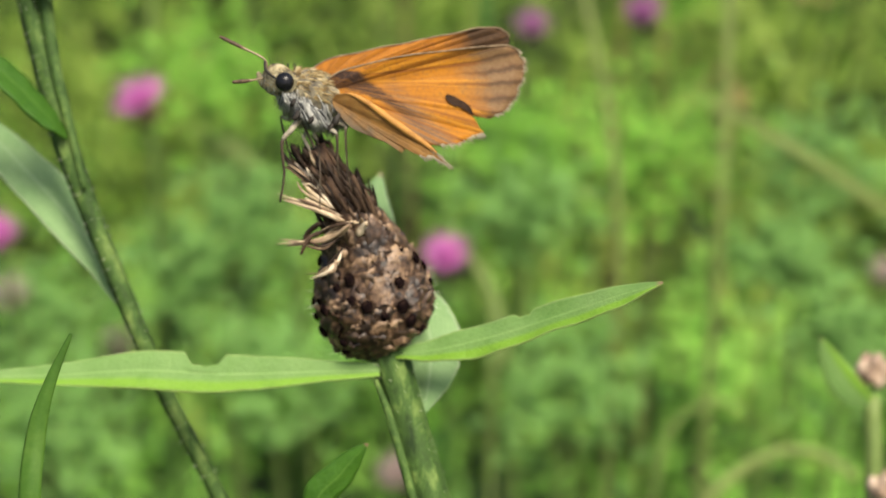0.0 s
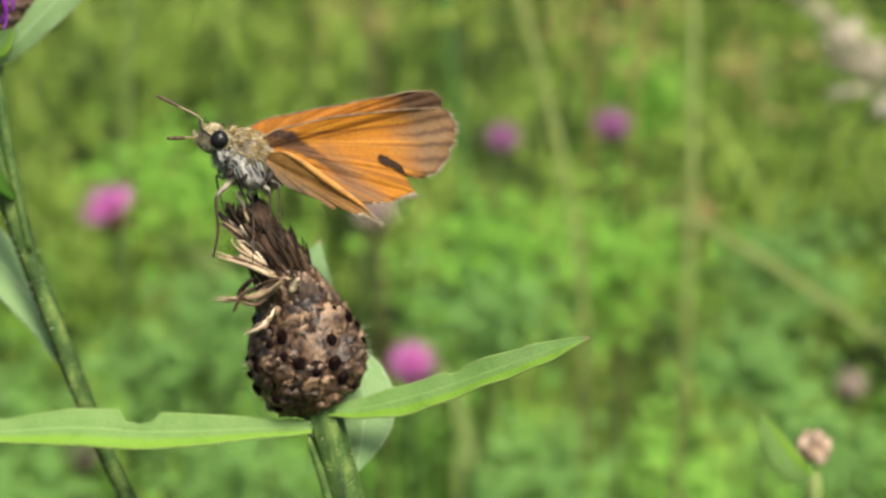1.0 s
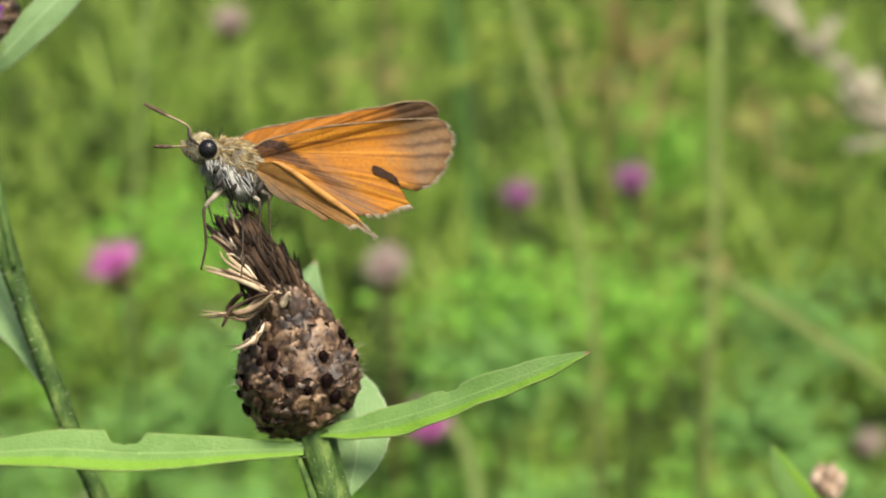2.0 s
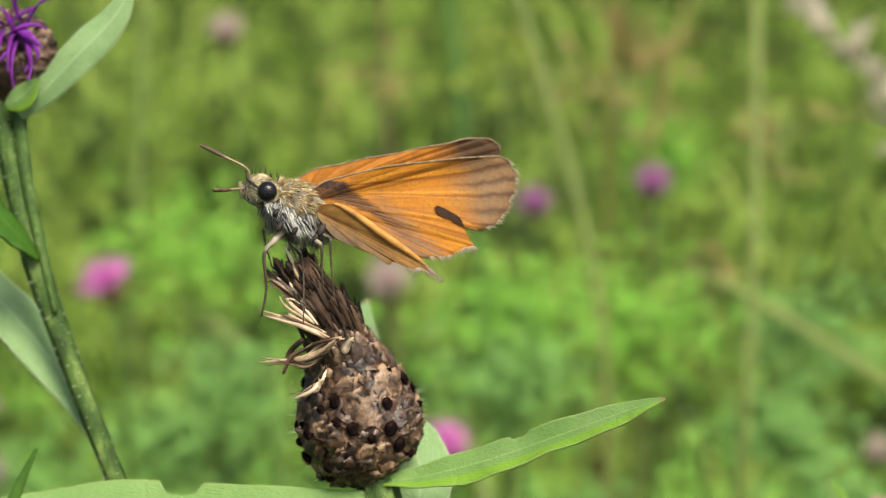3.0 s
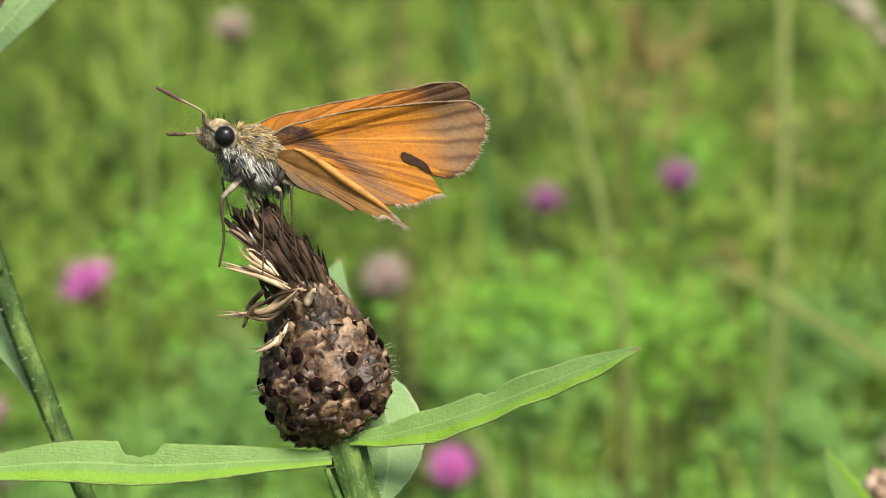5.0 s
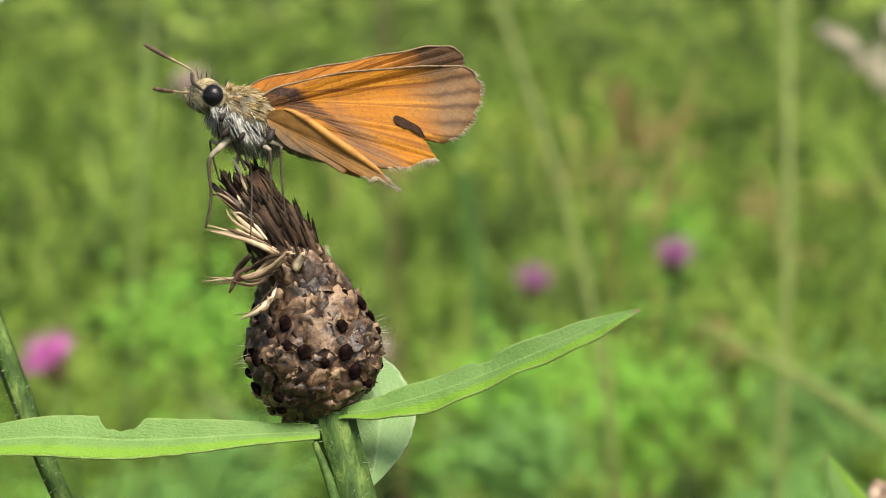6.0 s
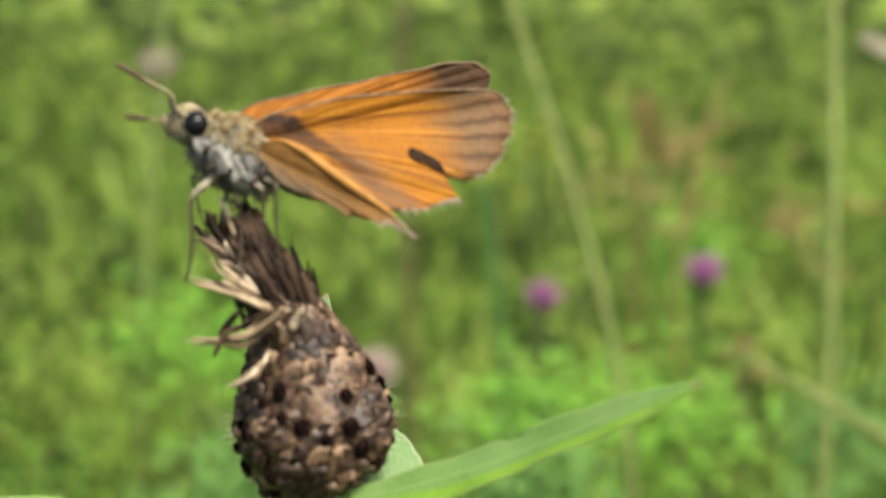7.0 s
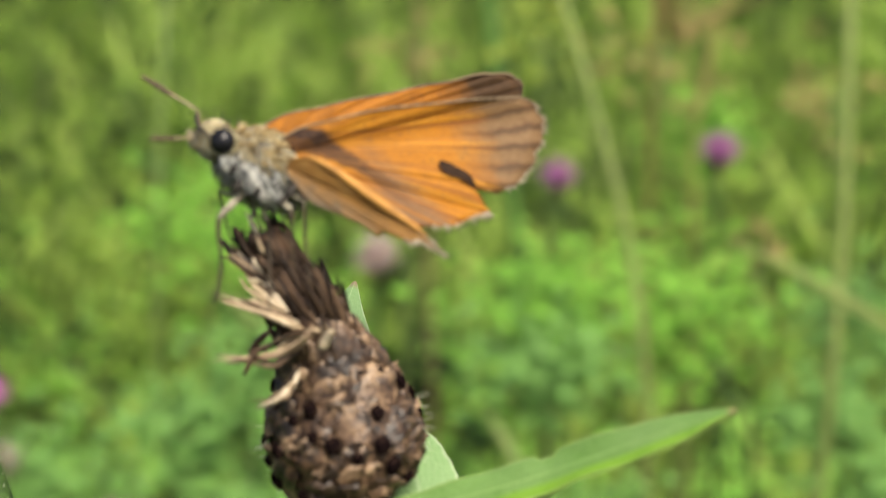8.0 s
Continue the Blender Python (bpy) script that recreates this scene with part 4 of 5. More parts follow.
        out = sx * math.cos(a) + d.cross(sx) * math.sin(a)
        up = (d + out * slope).normalized()
        return c, r, out, up, (out - up * out.dot(up)).normalized()

    # blackish blobs, flush with the surface, as painted shade of pits between the dry bracts
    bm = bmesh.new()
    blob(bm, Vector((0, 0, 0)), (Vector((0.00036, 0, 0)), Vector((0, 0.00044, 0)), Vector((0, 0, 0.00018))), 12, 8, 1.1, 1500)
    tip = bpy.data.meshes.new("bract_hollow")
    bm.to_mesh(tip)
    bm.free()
    tip.materials.append(PIT_SHADE)
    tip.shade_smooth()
    shade_blobs = []
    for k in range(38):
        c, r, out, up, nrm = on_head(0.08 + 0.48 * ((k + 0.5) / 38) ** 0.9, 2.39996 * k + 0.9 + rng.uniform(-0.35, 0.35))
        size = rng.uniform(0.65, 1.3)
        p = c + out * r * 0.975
        shade_blobs.append((p, 0.00068 * size))
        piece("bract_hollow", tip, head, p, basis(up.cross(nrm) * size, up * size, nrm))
    count = 260
    for k in range(count):
        c, r, out, up, nrm = on_head(0.02 + 0.66 * (k / count) ** 0.80, 2.39996 * k + rng.uniform(-0.15, 0.15))
        x = up.cross(nrm)
        tw, lean, deep, kind = rng.uniform(-0.9, 0.9), rng.uniform(-0.08, 0.18), rng.uniform(0.88, 0.99), rng.randrange(5)
        p = c + out * r * deep
        if any((p - q).length < w for q, w in shade_blobs):
            continue
        up2 = up * math.cos(tw) + x * math.sin(tw)
        x2 = up2.cross(nrm)
        lift = nrm * math.cos(lean) + up2 * math.sin(lean)
        piece("bract", shapes[kind], head, p, basis(x2, lift.cross(x2), lift) @ Matrix.Scale(rng.uniform(0.75, 1.15), 3))
    # tuft of withered florets
    for k in range(210):
        t = 0.63 + 0.34 * rng.random()
        i = min(int(t * N), N - 1)
        d = (A[i + 1] - A[i]).normalized()
        sx = (RIGHT - d * RIGHT.dot(d)).normalized()
        a = rng.uniform(0, 6.28)
        out = sx * math.cos(a) + d.cross(sx) * math.sin(a)
        p = A[i] + out * rad[i] * rng.uniform(0.72, 1.0)
        L = rng.uniform(0.0014, 0.0030) * (1.0 - 1.2 * max(0, t - 0.65))
        w = (d + out * rng.uniform(-0.1, 0.25 if out.x < 0.2 else 0.04) + rand_dir(rng, 1) * 0.10).normalized()
        q = [p, p + w * L * 0.5 + out * 0.0001, p + w * L + out * rng.uniform(-0.0003, 0.0004)]
        bm = bmesh.new()
        wd = rng.uniform(0.00007, 0.00019)
        tube(bm, smooth(q, 6), [wd * 0.7, wd, wd, wd * 1.05, wd * 0.9, wd * 0.6, wd * 0.15], 6)
        part("withered_floret", bm, STRAW_PALE if rng.random() < 0.14 and out.x < 0.1 else STRAW_DARK, head)
    # pale straw-coloured slivers that stand out to one side
    slivers = [
        ([V(-6.84, 1.87, -0.9), V(-8.56, 2.64, -1.1), V(-10.85, 3.32, -0.7)], 0.00030), ([V(-7.03, 2.18, -0.7), V(-8.75, 3.02, -0.8), V(-9.78, 3.4, -0.5)], 0.00026),
        ([V(-7.41, 3.48, -0.5), V(-8.83, 4.7, -0.5), V(-10.09, 5.88, -0.1)], 0.00030), ([V(-7.6, 2.79, -0.7), V(-9.02, 3.94, -0.7), V(-9.63, 4.7, -0.5)], 0.00026),
        ([V(-8.18, 3.67, -0.5), V(-9.71, 5.2, -0.7), V(-10.55, 5.77, -0.3)], 0.00020),
        ([V(-6.19, 1.64, -1.5), V(-7.8, 0.65, -0.6), V(-10.78, 0.19, 0.2)], 0.00034), ([V(-5.88, 1.87, -1.5), V(-7.34, 1.38, -0.8), V(-8.56, 0.19, -0.4)], 0.00026),
        ([V(-6.84, 0.99, -0.4), V(-8.18, 0.04, -0.6), V(-9.71, 0.42, 0)], 0.00022), ([V(-7.11, -0.8, -1), V(-7.8, -1.57, -1.1), V(-9.02, -2.03, -0.4)], 0.00028),
        ([V(-6.84, 0.04, -0.6), V(-7.22, -1.11, -0.9), V(-8.18, -1.87, -0.6)], 0.00018), ([V(-5.73, 0.88, -0.6), V(-5.5, 1.41, -0.8), V(-5.12, 1.87, -1.5)], 0.00046)]
    for q, wd in slivers:
        for c in range(3):
            bm = bmesh.new()
            jit = [Vector((0, 0, 0)) if c == 0 else rand_dir(rng, 1) * (0.00025 + 0.0002 * s) for s in range(3)]
            ws = wd * (0.58 if c == 0 else rng.uniform(0.25, 0.45))
            tube(bm, smooth([a + o for a, o in zip(q, jit)], 9), [ws * s for s in (0.5, 0.8, 1, 1.05, 1, 0.95, 0.8, 0.6, 0.38, 0.08)], 6)
            part("straw_sliver", bm, STRAW_PALE if c == 0 or rng.random() < 0.6 else STRAW_DARK, head, "pale straw-coloured sliver" if c == 0 else "")
    for q, wd in [([V(-7.99, 1.18, -0.4), V(-9.02, 0.8, -0.6), V(-9.63, -0.42, -0.4)], 0.00015), ([V(-8.37, 1.76, -1.1), V(-9.13, 1.11, -0.1), V(-9.4, 0.42, 0)], 0.00018), ([V(-8.87, 5.39, 0), V(-9.13, 6.34, 0.1), V(-9.29, 7.37, 0.3)], 0.00018), ([V(-9.9, 5.39, 0.1), V(-10.39, 5.85, 0.1), V(-10.85, 6.46, 0.3)], 0.00017)]:
        bm = bmesh.new()
        tube(bm, smooth(q, 6), [wd * s for s in (0.6, 1, 1, 1, 1, 0.9, 0.5)], 6)
        part("withered_floret", bm, STRAW_DARK, head)
    bm = bmesh.new()
    for k in range(40):
        i = rng.randint(2, 26)
        a = rng.choice((3.14, 0)) + rng.uniform(-0.5, 0.5)
        d = (A[i + 1] - A[i]).normalized()
        sx = (RIGHT - d * RIGHT.dot(d)).normalized()
        out = sx * math.cos(a) + d.cross(sx) * math.sin(a)
        hair(bm, A[i] + out * rad[i], out + UP * rng.uniform(-0.4, 0.5), rng.uniform(0.0003, 0.0009), 0.00002)
    part("hairs", bm, HAIR, head)


# ---- the butterfly ----
def wing(bm, root, outline, plane, far=0.0, ragged=0.0, n=110, m=16, seed=0, cup=0.0, ridge=0.00006, thick=0.00005):
    """A fan-shaped wing from its root to a smooth outline of (x, z, y) points, with raised veins and a frayed rim."""
    uv, fan = bm.loops.layers.uv.new("UVMap"), bm.loops.layers.uv.new("Fan")
    rim = smooth(outline, n)
    tip = max(rim, key=lambda p: (p - root).length)
    ax = (tip - root).normalized()
    lenw = (tip - root).length
    ay = plane.cross(ax).normalized()
    top, bot = [], []
    for i, p in enumerate(rim):
        s = i / n
        edge = min(1, max(0, (s - 0.22) * 8)) * min(1, max(0, (0.95 - s) * 8))
        p = p + (p - root).normalized() * ragged * edge * (noise.noise(Vector((s * 90, seed, 0))) + 0.7 * noise.noise(Vector((s * 31, seed, 5))) - 0.55 * abs(math.sin(s * 3.14159 * 26)))
        row = []
        for k in range(m + 1):
            r = k / m
            q = root + (p - root) * (0.02 + 0.98 * r)
            q = q + plane * (cup * math.sin(math.pi * r * 0.8) * math.sin(math.pi * s) + ridge * r * math.sin(s * 3.14159 * 22))
            d = q - root
            row.append((q, d.dot(ax) / lenw, 0.5 + d.dot(ay) / lenw, r, s))
        top.append([(bm.verts.new(q[0] + plane * thick), *q[1:]) for q in row])
        bot.append([(bm.verts.new(q[0] - plane * thick), *q[1:]) for q in row])

    def quad(*qs):
        fc = bm.faces.new([q[0] for q in qs])
        for lp, q in zip(fc.loops, qs):
            lp[uv].uv = (q[1], q[2])
            lp[fan].uv = (q[3], q[4])

    for i in range(n):
        for k in range(m):
            quad(top[i][k], top[i][k + 1], top[i + 1][k + 1], top[i + 1][k])
            quad(bot[i][k], bot[i + 1][k], bot[i + 1][k + 1], bot[i][k + 1])
        quad(top[i][m], bot[i][m], bot[i + 1][m], top[i + 1][m])
    return [t[m][0].co.copy() for t in top], [[q[0].co.copy() for q in row] for row in top]


def fringe(rim, lo, hi, way, length, parent, pivot, seed, name="fringe"):
    rng = random.Random(seed)
    bm = bmesh.new()
    n = len(rim) - 1
    for k in range(int((hi - lo) * 620)):
        s = rng.uniform(lo, hi) * n
        i = min(int(s), n - 1)
        p = lerp(rim[i], rim[i + 1], s - i)
        hair(bm, p - way * 0.0001, way + D(rng.uniform(-0.4, 0.4), rng.uniform(-0.4, 0.4), rng.uniform(-0.3, 0.3)) * 0.5, length * rng.uniform(0.5, 1.2), 0.00003)
    part(name, bm, FRINGE, parent, "pale frayed wing fringe", pivot=pivot)


ALIVE, STALKS = {}, []


def build_butterfly():
    foot = V(-9.13, 6.84, -1.2)
    bug = thing("butterfly", foot, "small orange skipper butterfly perched on dry seed head", "butterfly")
    rng = random.Random(23)
    # head, thorax, abdomen
    hc, tc = V(-11.23, 11.46, -2.2), V(-9.02, 10.43, -1.1)
    fwd = (hc - tc).normalized()
    crown = (D(0.12, 1, 0.05) - fwd * fwd.dot(D(0.12, 1, 0.05))).normalized()
    sidew = fwd.cross(crown).normalized()
    bm = bmesh.new()
    blob(bm, hc, (sidew * 0.00108, crown * 0.00104, fwd * 0.00102), 24, 16, 0.06)
    head = part("head", bm, FACE, bug, "buff furry head")
    bm = bmesh.new()
    ec = V(-10.72, 11.29, -3.22)
    blob(bm, ec, (D(1, 0) * 0.00062, D(0, 1) * 0.00064, D(0, 0, 1) * 0.00050), 28, 18)
    part("eye", bm, EYE, head, "large glossy black eye")
    bm = bmesh.new()
    for k in range(170):
        a = lerp(-2.3, 1.5, k / 169)
        w = D(math.cos(a), math.sin(a), 0.15)
        hair(bm, ec + w * 0.00062 + AWAY * 0.00012, w + D(0.5, 0.1, -0.2) * 0.6, rng.uniform(0.00012, 0.00024), 0.00005)
    part("eye_ring", bm, FACE, head, "cream scales round the eye")
    bm = bmesh.new()
    blob(bm, V(-11.31, 11.46, -0.75), (D(1, 0) * 0.00052, D(0, 1) * 0.00054, D(0, 0, 1) * 0.00034), 16, 10)
    part("eye", bm, EYE, head, "large glossy black eye")
    bm = bmesh.new()
    tube(bm, smooth([V(-12.07, 12.7, -3.2), V(-11.98, 12.1, -3.3), V(-11.62, 11.75, -3.5), V(-11.25, 11.45, -3.6)], 8), [0.00007, 0.00009, 0.0001, 0.0001, 0.0001, 0.00009, 0.00009, 0.00008, 0.00005], 6)
    part("brow", bm, FUR_DARK, head, "dark brow streak")
    for dy, dv in ((-2.0, 0), (-1.4, -4)):
        bm = bmesh.new()
        q = [V(-11.54, 10.81, 0) + AWAY * dy / 1000, V(-12, 11.12, 0) + AWAY * (dy - 0.2) / 1000, V(-12.27, 11.77, 0) + AWAY * (dy - 0.1) / 1000 + UP * dv * 0.00003]
        tube(bm, smooth(q, 6), [0.0002, 0.00034, 0.00036, 0.00032, 0.00026, 0.0002, 0.00008], 8)
        part("palp", bm, FACE, head)
    bm = bmesh.new()
    tdir = (V(-7.41, 9.59, -0.3) - tc).normalized()
    blob(bm, tc + tdir * 0.0004, (sidew * 0.0016, crown * 0.0017, fwd * 0.0024), 26, 18, 0.05)
    thorax = part("thorax", bm, BODY, bug, "buff and grey furry thorax")
    bm = bmesh.new()
    ab = smooth([V(-7.99, 10.55, -0.4), V(-6.27, 9.78, 0.2), V(-4.36, 8.9, 0.7), V(-2.64, 8.06, 1)], 20)
    tube(bm, ab, [0.0013 * math.sin(0.55 + 2.35 * k / 20) * (1 + 0.05 * (k % 2)) for k in range(21)], 18)
    part("abdomen", bm, BODY, bug)
    # fur: (centre, axes, hair way, length, material)
    def coat(name, centre, ra, rb, rc, count, way, length, material, parent, keep, label="", thick=0.000045):
        bm = bmesh.new()
        done = 0
        while done < count:
            v = Vector((rng.gauss(0, 1), rng.gauss(0, 1), rng.gauss(0, 1))).normalized()
            out = sidew * v.x + crown * v.y + fwd * v.z
            if not keep(v, out):
                continue
            p = centre + sidew * ra * v.x + crown * rb * v.y + fwd * rc * v.z
            flat = way - out * way.dot(out)
            w = (out * 0.36 + flat + Vector((rng.uniform(-1, 1), rng.uniform(-1, 1), rng.uniform(-1, 1))) * 0.17).normalized()
            hair(bm, p - out * 0.00005, w, length * rng.uniform(0.5, 1.2), thick, way * length * 0.15)
            done += 1
        part(name, bm, material, parent, label)

    back = -fwd
    coat("fur", tc + tdir * 0.0004, 0.0016, 0.0017, 0.0024, 1500, back * 1.0 - UP * 0.2, 0.00055, FUR, thorax, lambda v, o: v.y > -0.25 and noise.noise(v * 3.6) > -0.22, "buff fur", 0.000045)
    coat("belly_fur", tc + tdir * 0.0004, 0.0016, 0.0017, 0.0024, 1150, back * 0.35 - UP * 0.9, 0.0010, FUR_PALE, thorax, lambda v, o: v.y < -0.05 and noise.noise(v * 2.9) > -0.02, "whitish grey fur", 0.000042)
    eyev = ec
    coat("fur", hc, 0.00108, 0.00104, 0.00102, 700, back * 1.3 + UP * 0.1, 0.00024, FUR, head, lambda v, o: (hc + o * 0.00105 - eyev).length > 0.00080, "pale buff fur")
    coat("face_fur", hc, 0.00108, 0.00104, 0.00102, 380, back * 0.9 - UP * 0.8, 0.00026, FUR_PALE, head, lambda v, o: v.y < 0.1 and (hc + o * 0.00105 - eyev).length > 0.00080, "whitish fur")
    bm = bmesh.new()
    for k in range(13):
        p = lerp(V(-11.69, 12.34, -2), V(-9.94, 12.04, -1.6), rng.random()) + AWAY * rng.uniform(-0.0007, 0.0007)
        hair(bm, p, D(rng.uniform(-0.25, 0.3), 1, rng.uniform(-0.3, 0.3)), rng.uniform(0.0005, 0.0011), 0.000042)
    part("bristles", bm, FUR_DARK, head, "dark upright bristles")
    tufts = (((-10.51, 10.38), (-10.0, 9.06)), ((-10.11, 10.18), (-9.44, 8.46)), ((-9.72, 9.91), (-8.92, 7.94)), ((-9.26, 9.71), (-8.29, 7.58)), ((-8.8, 9.51), (-7.35, 7.32)), ((-8.41, 9.31), (-7.22, 7.58)), ((-10.67, 10.53), (-10.39, 9.45)), ((-9.45, 9.45), (-8.72, 8.07)))
    for k, (p, q) in enumerate(tufts):
        bm = bmesh.new()
        for c in range(26):
            a, b = V(*p, -3.0) + rand_dir(rng, 1) * 0.00022, V(*q, -2.7) + rand_dir(rng, 1) * 0.00030
            hair(bm, a, b - a, (b - a).length * rng.uniform(0.7, 1.05), 0.000038, AWAY * -0.00012)
        part("tuft", bm, FUR_WHITE if k in (3, 6) else FUR_PALE, thorax, "whitish hanging tuft of fur")
    for p, w in (((-9.9, 9.05), 0.00030), ((-8.92, 8.70), 0.00024), ((-7.6, 8.2), 0.00026), ((-7.2, 8.75), 0.00034), ((-10.15, 9.9), 0.00022)):
        bm = bmesh.new()
        blob(bm, V(*p, -3.15), (D(0.8, -0.4) * w * 0.7, D(0.4, 0.8) * w * 1.3, AWAY * 0.0002), 10, 7, 0.4, 2500)
        part("dark_patch", bm, FUR_DARK, thorax, "blackish patch between the tufts")
    # antennae with dark clubs
    for key, pts in (("far", [V(-11.95, 12.2, -2.9), V(-12.12, 12.86, -3.2), V(-13.6, 13.62, -3.2), V(-15.10, 14.36, -3.2)]), ("near", [V(-11.85, 11.77, -2.3), V(-12.3, 11.54, -2.8), V(-13.25, 11.36, -4.2), V(-14.21, 11.27, -5.4)])):
        path = smooth(pts, 30)
        rr = [0.00007 if k < 17 else 0.00008 + 0.00006 * math.sin((k - 17) / 13 * 3.0) for k in range(31)]
        bm = bmesh.new()
        tube(bm, path[:20], rr[:20], 8)
        ant = part("antenna", bm, CLUB, bug, "thin banded antenna with dark club", pivot=pts[0])
        bm = bmesh.new()
        tube(bm, path[19:], [max(r, 0.00007) for r in rr[19:]], 10)
        part("club", bm, CLUB_DARK, ant, "dark club")
        ALIVE["antenna_" + key] = ant
    # wings
    face = D(0.10, 0.22, -1)
    root = V(-8.33, 10.51, -1.7)
    out1 = [V(-8.1, 11.04, -1.7), V(-7.03, 11.96, -1.7), V(-4.74, 12.57, -1.5), V(-2.06, 13.11, -1.1), V(0.61, 13.41, -0.5), V(2.9, 13.64, 0.3), V(4.24, 13.72, 0.8), V(5.12, 13.3, 1.2), V(5.58, 12.07, 1.3),
            V(5.2, 10.81, 1), V(4.40, 9.40, 0.5), V(3.55, 8.90, 0.3), V(3.05, 8.80, 0.2), V(1.95, 9.55, -0.1), V(1.80, 9.24, -0.1), V(2.66, 8.00, -0.1), V(2.62, 7.66, -0.1), V(1.86, 7.40, -0.5), V(0.75, 6.98, -1.0), V(-1.22, 7.07, -1.3), V(-2.64, 7.95, -1.3), V(-5.12, 9.59, -1.4), V(-7.41, 10.2, -1.6)]
    bm = bmesh.new()
    rim, skin = wing(bm, root, out1, face, ragged=0.00019, seed=4, cup=0.0002)
    fore = part("forewing", bm, FOREWING, bug, "orange forewing with dark veins and torn brown edge", pivot=root)
    fringe(rim, 0.31, 0.50, D(0.9, -0.35), 0.00044, fore, root, 3)
    fringe(rim, 0.70, 0.84, D(0.5, -0.8), 0.00055, fore, root, 7)
    bm = bmesh.new()
    tube(bm, rim[2:40], [0.00006] * 38, 6)
    part("costal_rim", bm, WING_RIM, fore, "pale leading edge", pivot=root)
    bm = bmesh.new()
    # a dark patch laid on the wing's own surface, just short of the tear
    cloud = [q for row in skin for q in row]

    def on_wing(p):
        q = min(cloud, key=lambda c: ((c - p) - AWAY * (c - p).dot(AWAY)).length)
        return p + AWAY * (q - p).dot(AWAY) + face * 0.00017

    mid = smooth([V(0.22, 10.05, 0), V(0.95, 9.85, 0), V(1.92, 9.30, 0)], 10)
    across = D(-0.5, 1)
    wdt = [0.00022, 0.00036, 0.00046, 0.00050, 0.00047, 0.00050, 0.00044, 0.00047, 0.00050, 0.00046, 0.00036]
    rowsv = [[bm.verts.new(on_wing(p + across * w * s)) for s in (0.9, 0.3, -0.3, -0.9)] for p, w in zip(mid, wdt)]
    for a, c in zip(rowsv, rowsv[1:]):
        for k in range(3):
            bm.faces.new((a[k], c[k], c[k + 1], a[k + 1]))
    part("wing_mark", bm, WING_MARK, fore, "blackish brown mark", pivot=root)
    # far forewing, rising behind
    root2 = V(-8.56, 11.12, -0.6)
    out2 = [V(-9.02, 11.96, -0.6), V(-7.99, 12.72, -0.4), V(-5.5, 13.34, 0), V(-2.45, 13.95, 0.5), V(0.61, 14.56, 0.9), V(2.71, 14.98, 1.4), V(3.97, 14.86, 1.8), V(4.47, 14.33, 2.1), V(4.32, 13.64, 2.2), V(3.29, 12.65, 1.9), V(1.38, 11.5, 1.2), V(-2.45, 10.74, 0.5), V(-6.27, 10.55, -0.2)]
    bm = bmesh.new()
    rim2, _ = wing(bm, root2, out2, D(0.1, 0.4, -1), ragged=0.00006, seed=9, cup=-0.0001)
    fore2 = part("forewing", bm, FOREWING_FAR, bug, "orange far forewing with brown tip", pivot=root2)
    bm = bmesh.new()
    tube(bm, rim2[2:66], [0.00006] * 64, 6)
    part("costal_rim", bm, WING_RIM, fore2, "pale leading edge", pivot=root2)
    ALIVE["fore2"] = fore2
    # hindwings: the near one hangs half folded below the forewing
    root3 = V(-7.49, 10.05, -2)
    out3 = [V(-7.24, 10.45, -2.3), V(-6.35, 10.50, -2.5), V(-5.35, 10.08, -2.5), V(-3.85, 9.02, -2.4), V(-2.28, 7.90, -2.2), V(-1.05, 7.08, -2.0), V(-0.12, 6.30, -1.9), V(0.57, 5.62, -1.8), V(0.02, 5.88, -1.9), V(-0.72, 6.30, -2.0),
            V(-1.1, 6.16, -2.0), V(-1.85, 6.50, -2.1), V(-2.50, 6.74, -2.1), V(-2.80, 6.55, -2.2), V(-3.80, 7.20, -2.3), V(-4.90, 7.62, -2.3), V(-6.30, 8.30, -2.3), V(-7.40, 9.62, -2.2)]
    bm = bmesh.new()
    rim3, _ = wing(bm, root3, out3, D(-0.3, -0.35, -1), ragged=0.00009, seed=14, cup=0.0003, ridge=0.00002)
    hind = part("hindwing", bm, HINDWING, bug, "dull orange hindwing with ragged edge", pivot=root3)
    fringe(rim3, 0.30, 0.62, D(0.6, -0.7), 0.0004, hind, root3, 5)
    bm = bmesh.new()
    fold = rim3[6:38]
    tube(bm, fold, [0.00006 + 0.00019 * math.sin(3.0 * k / 31) for k in range(32)], 10)
    part("fold", bm, mottled("wing_fold", [(0.35, (0.30, 0.14, 0.035)), (0.6, (0.50, 0.25, 0.06))], 1400, rough=0.6), hind, "bright orange folded edge", pivot=root3)
    root4 = V(-7.03, 9.78, 0.6)
    out4 = [V(-6.57, 9.97, 0.8), V(-4.74, 9.21, 1.2), V(-2.6, 7.75, 1.8), V(-1.9, 7.05, 2), V(-2.4, 7.1, 1.9), V(-3.3, 7.4, 1.7), V(-4.0, 7.85, 1.4), V(-5.5, 8.6, 1.0), V(-6.65, 9.12, 0.8)]
    bm = bmesh.new()
    wing(bm, root4, out4, D(0.2, -0.5, -1), ragged=0.00008, seed=21, ridge=0.00002)
    part("hindwing", bm, HINDWING, bug, "dull orange far hindwing", pivot=root4)
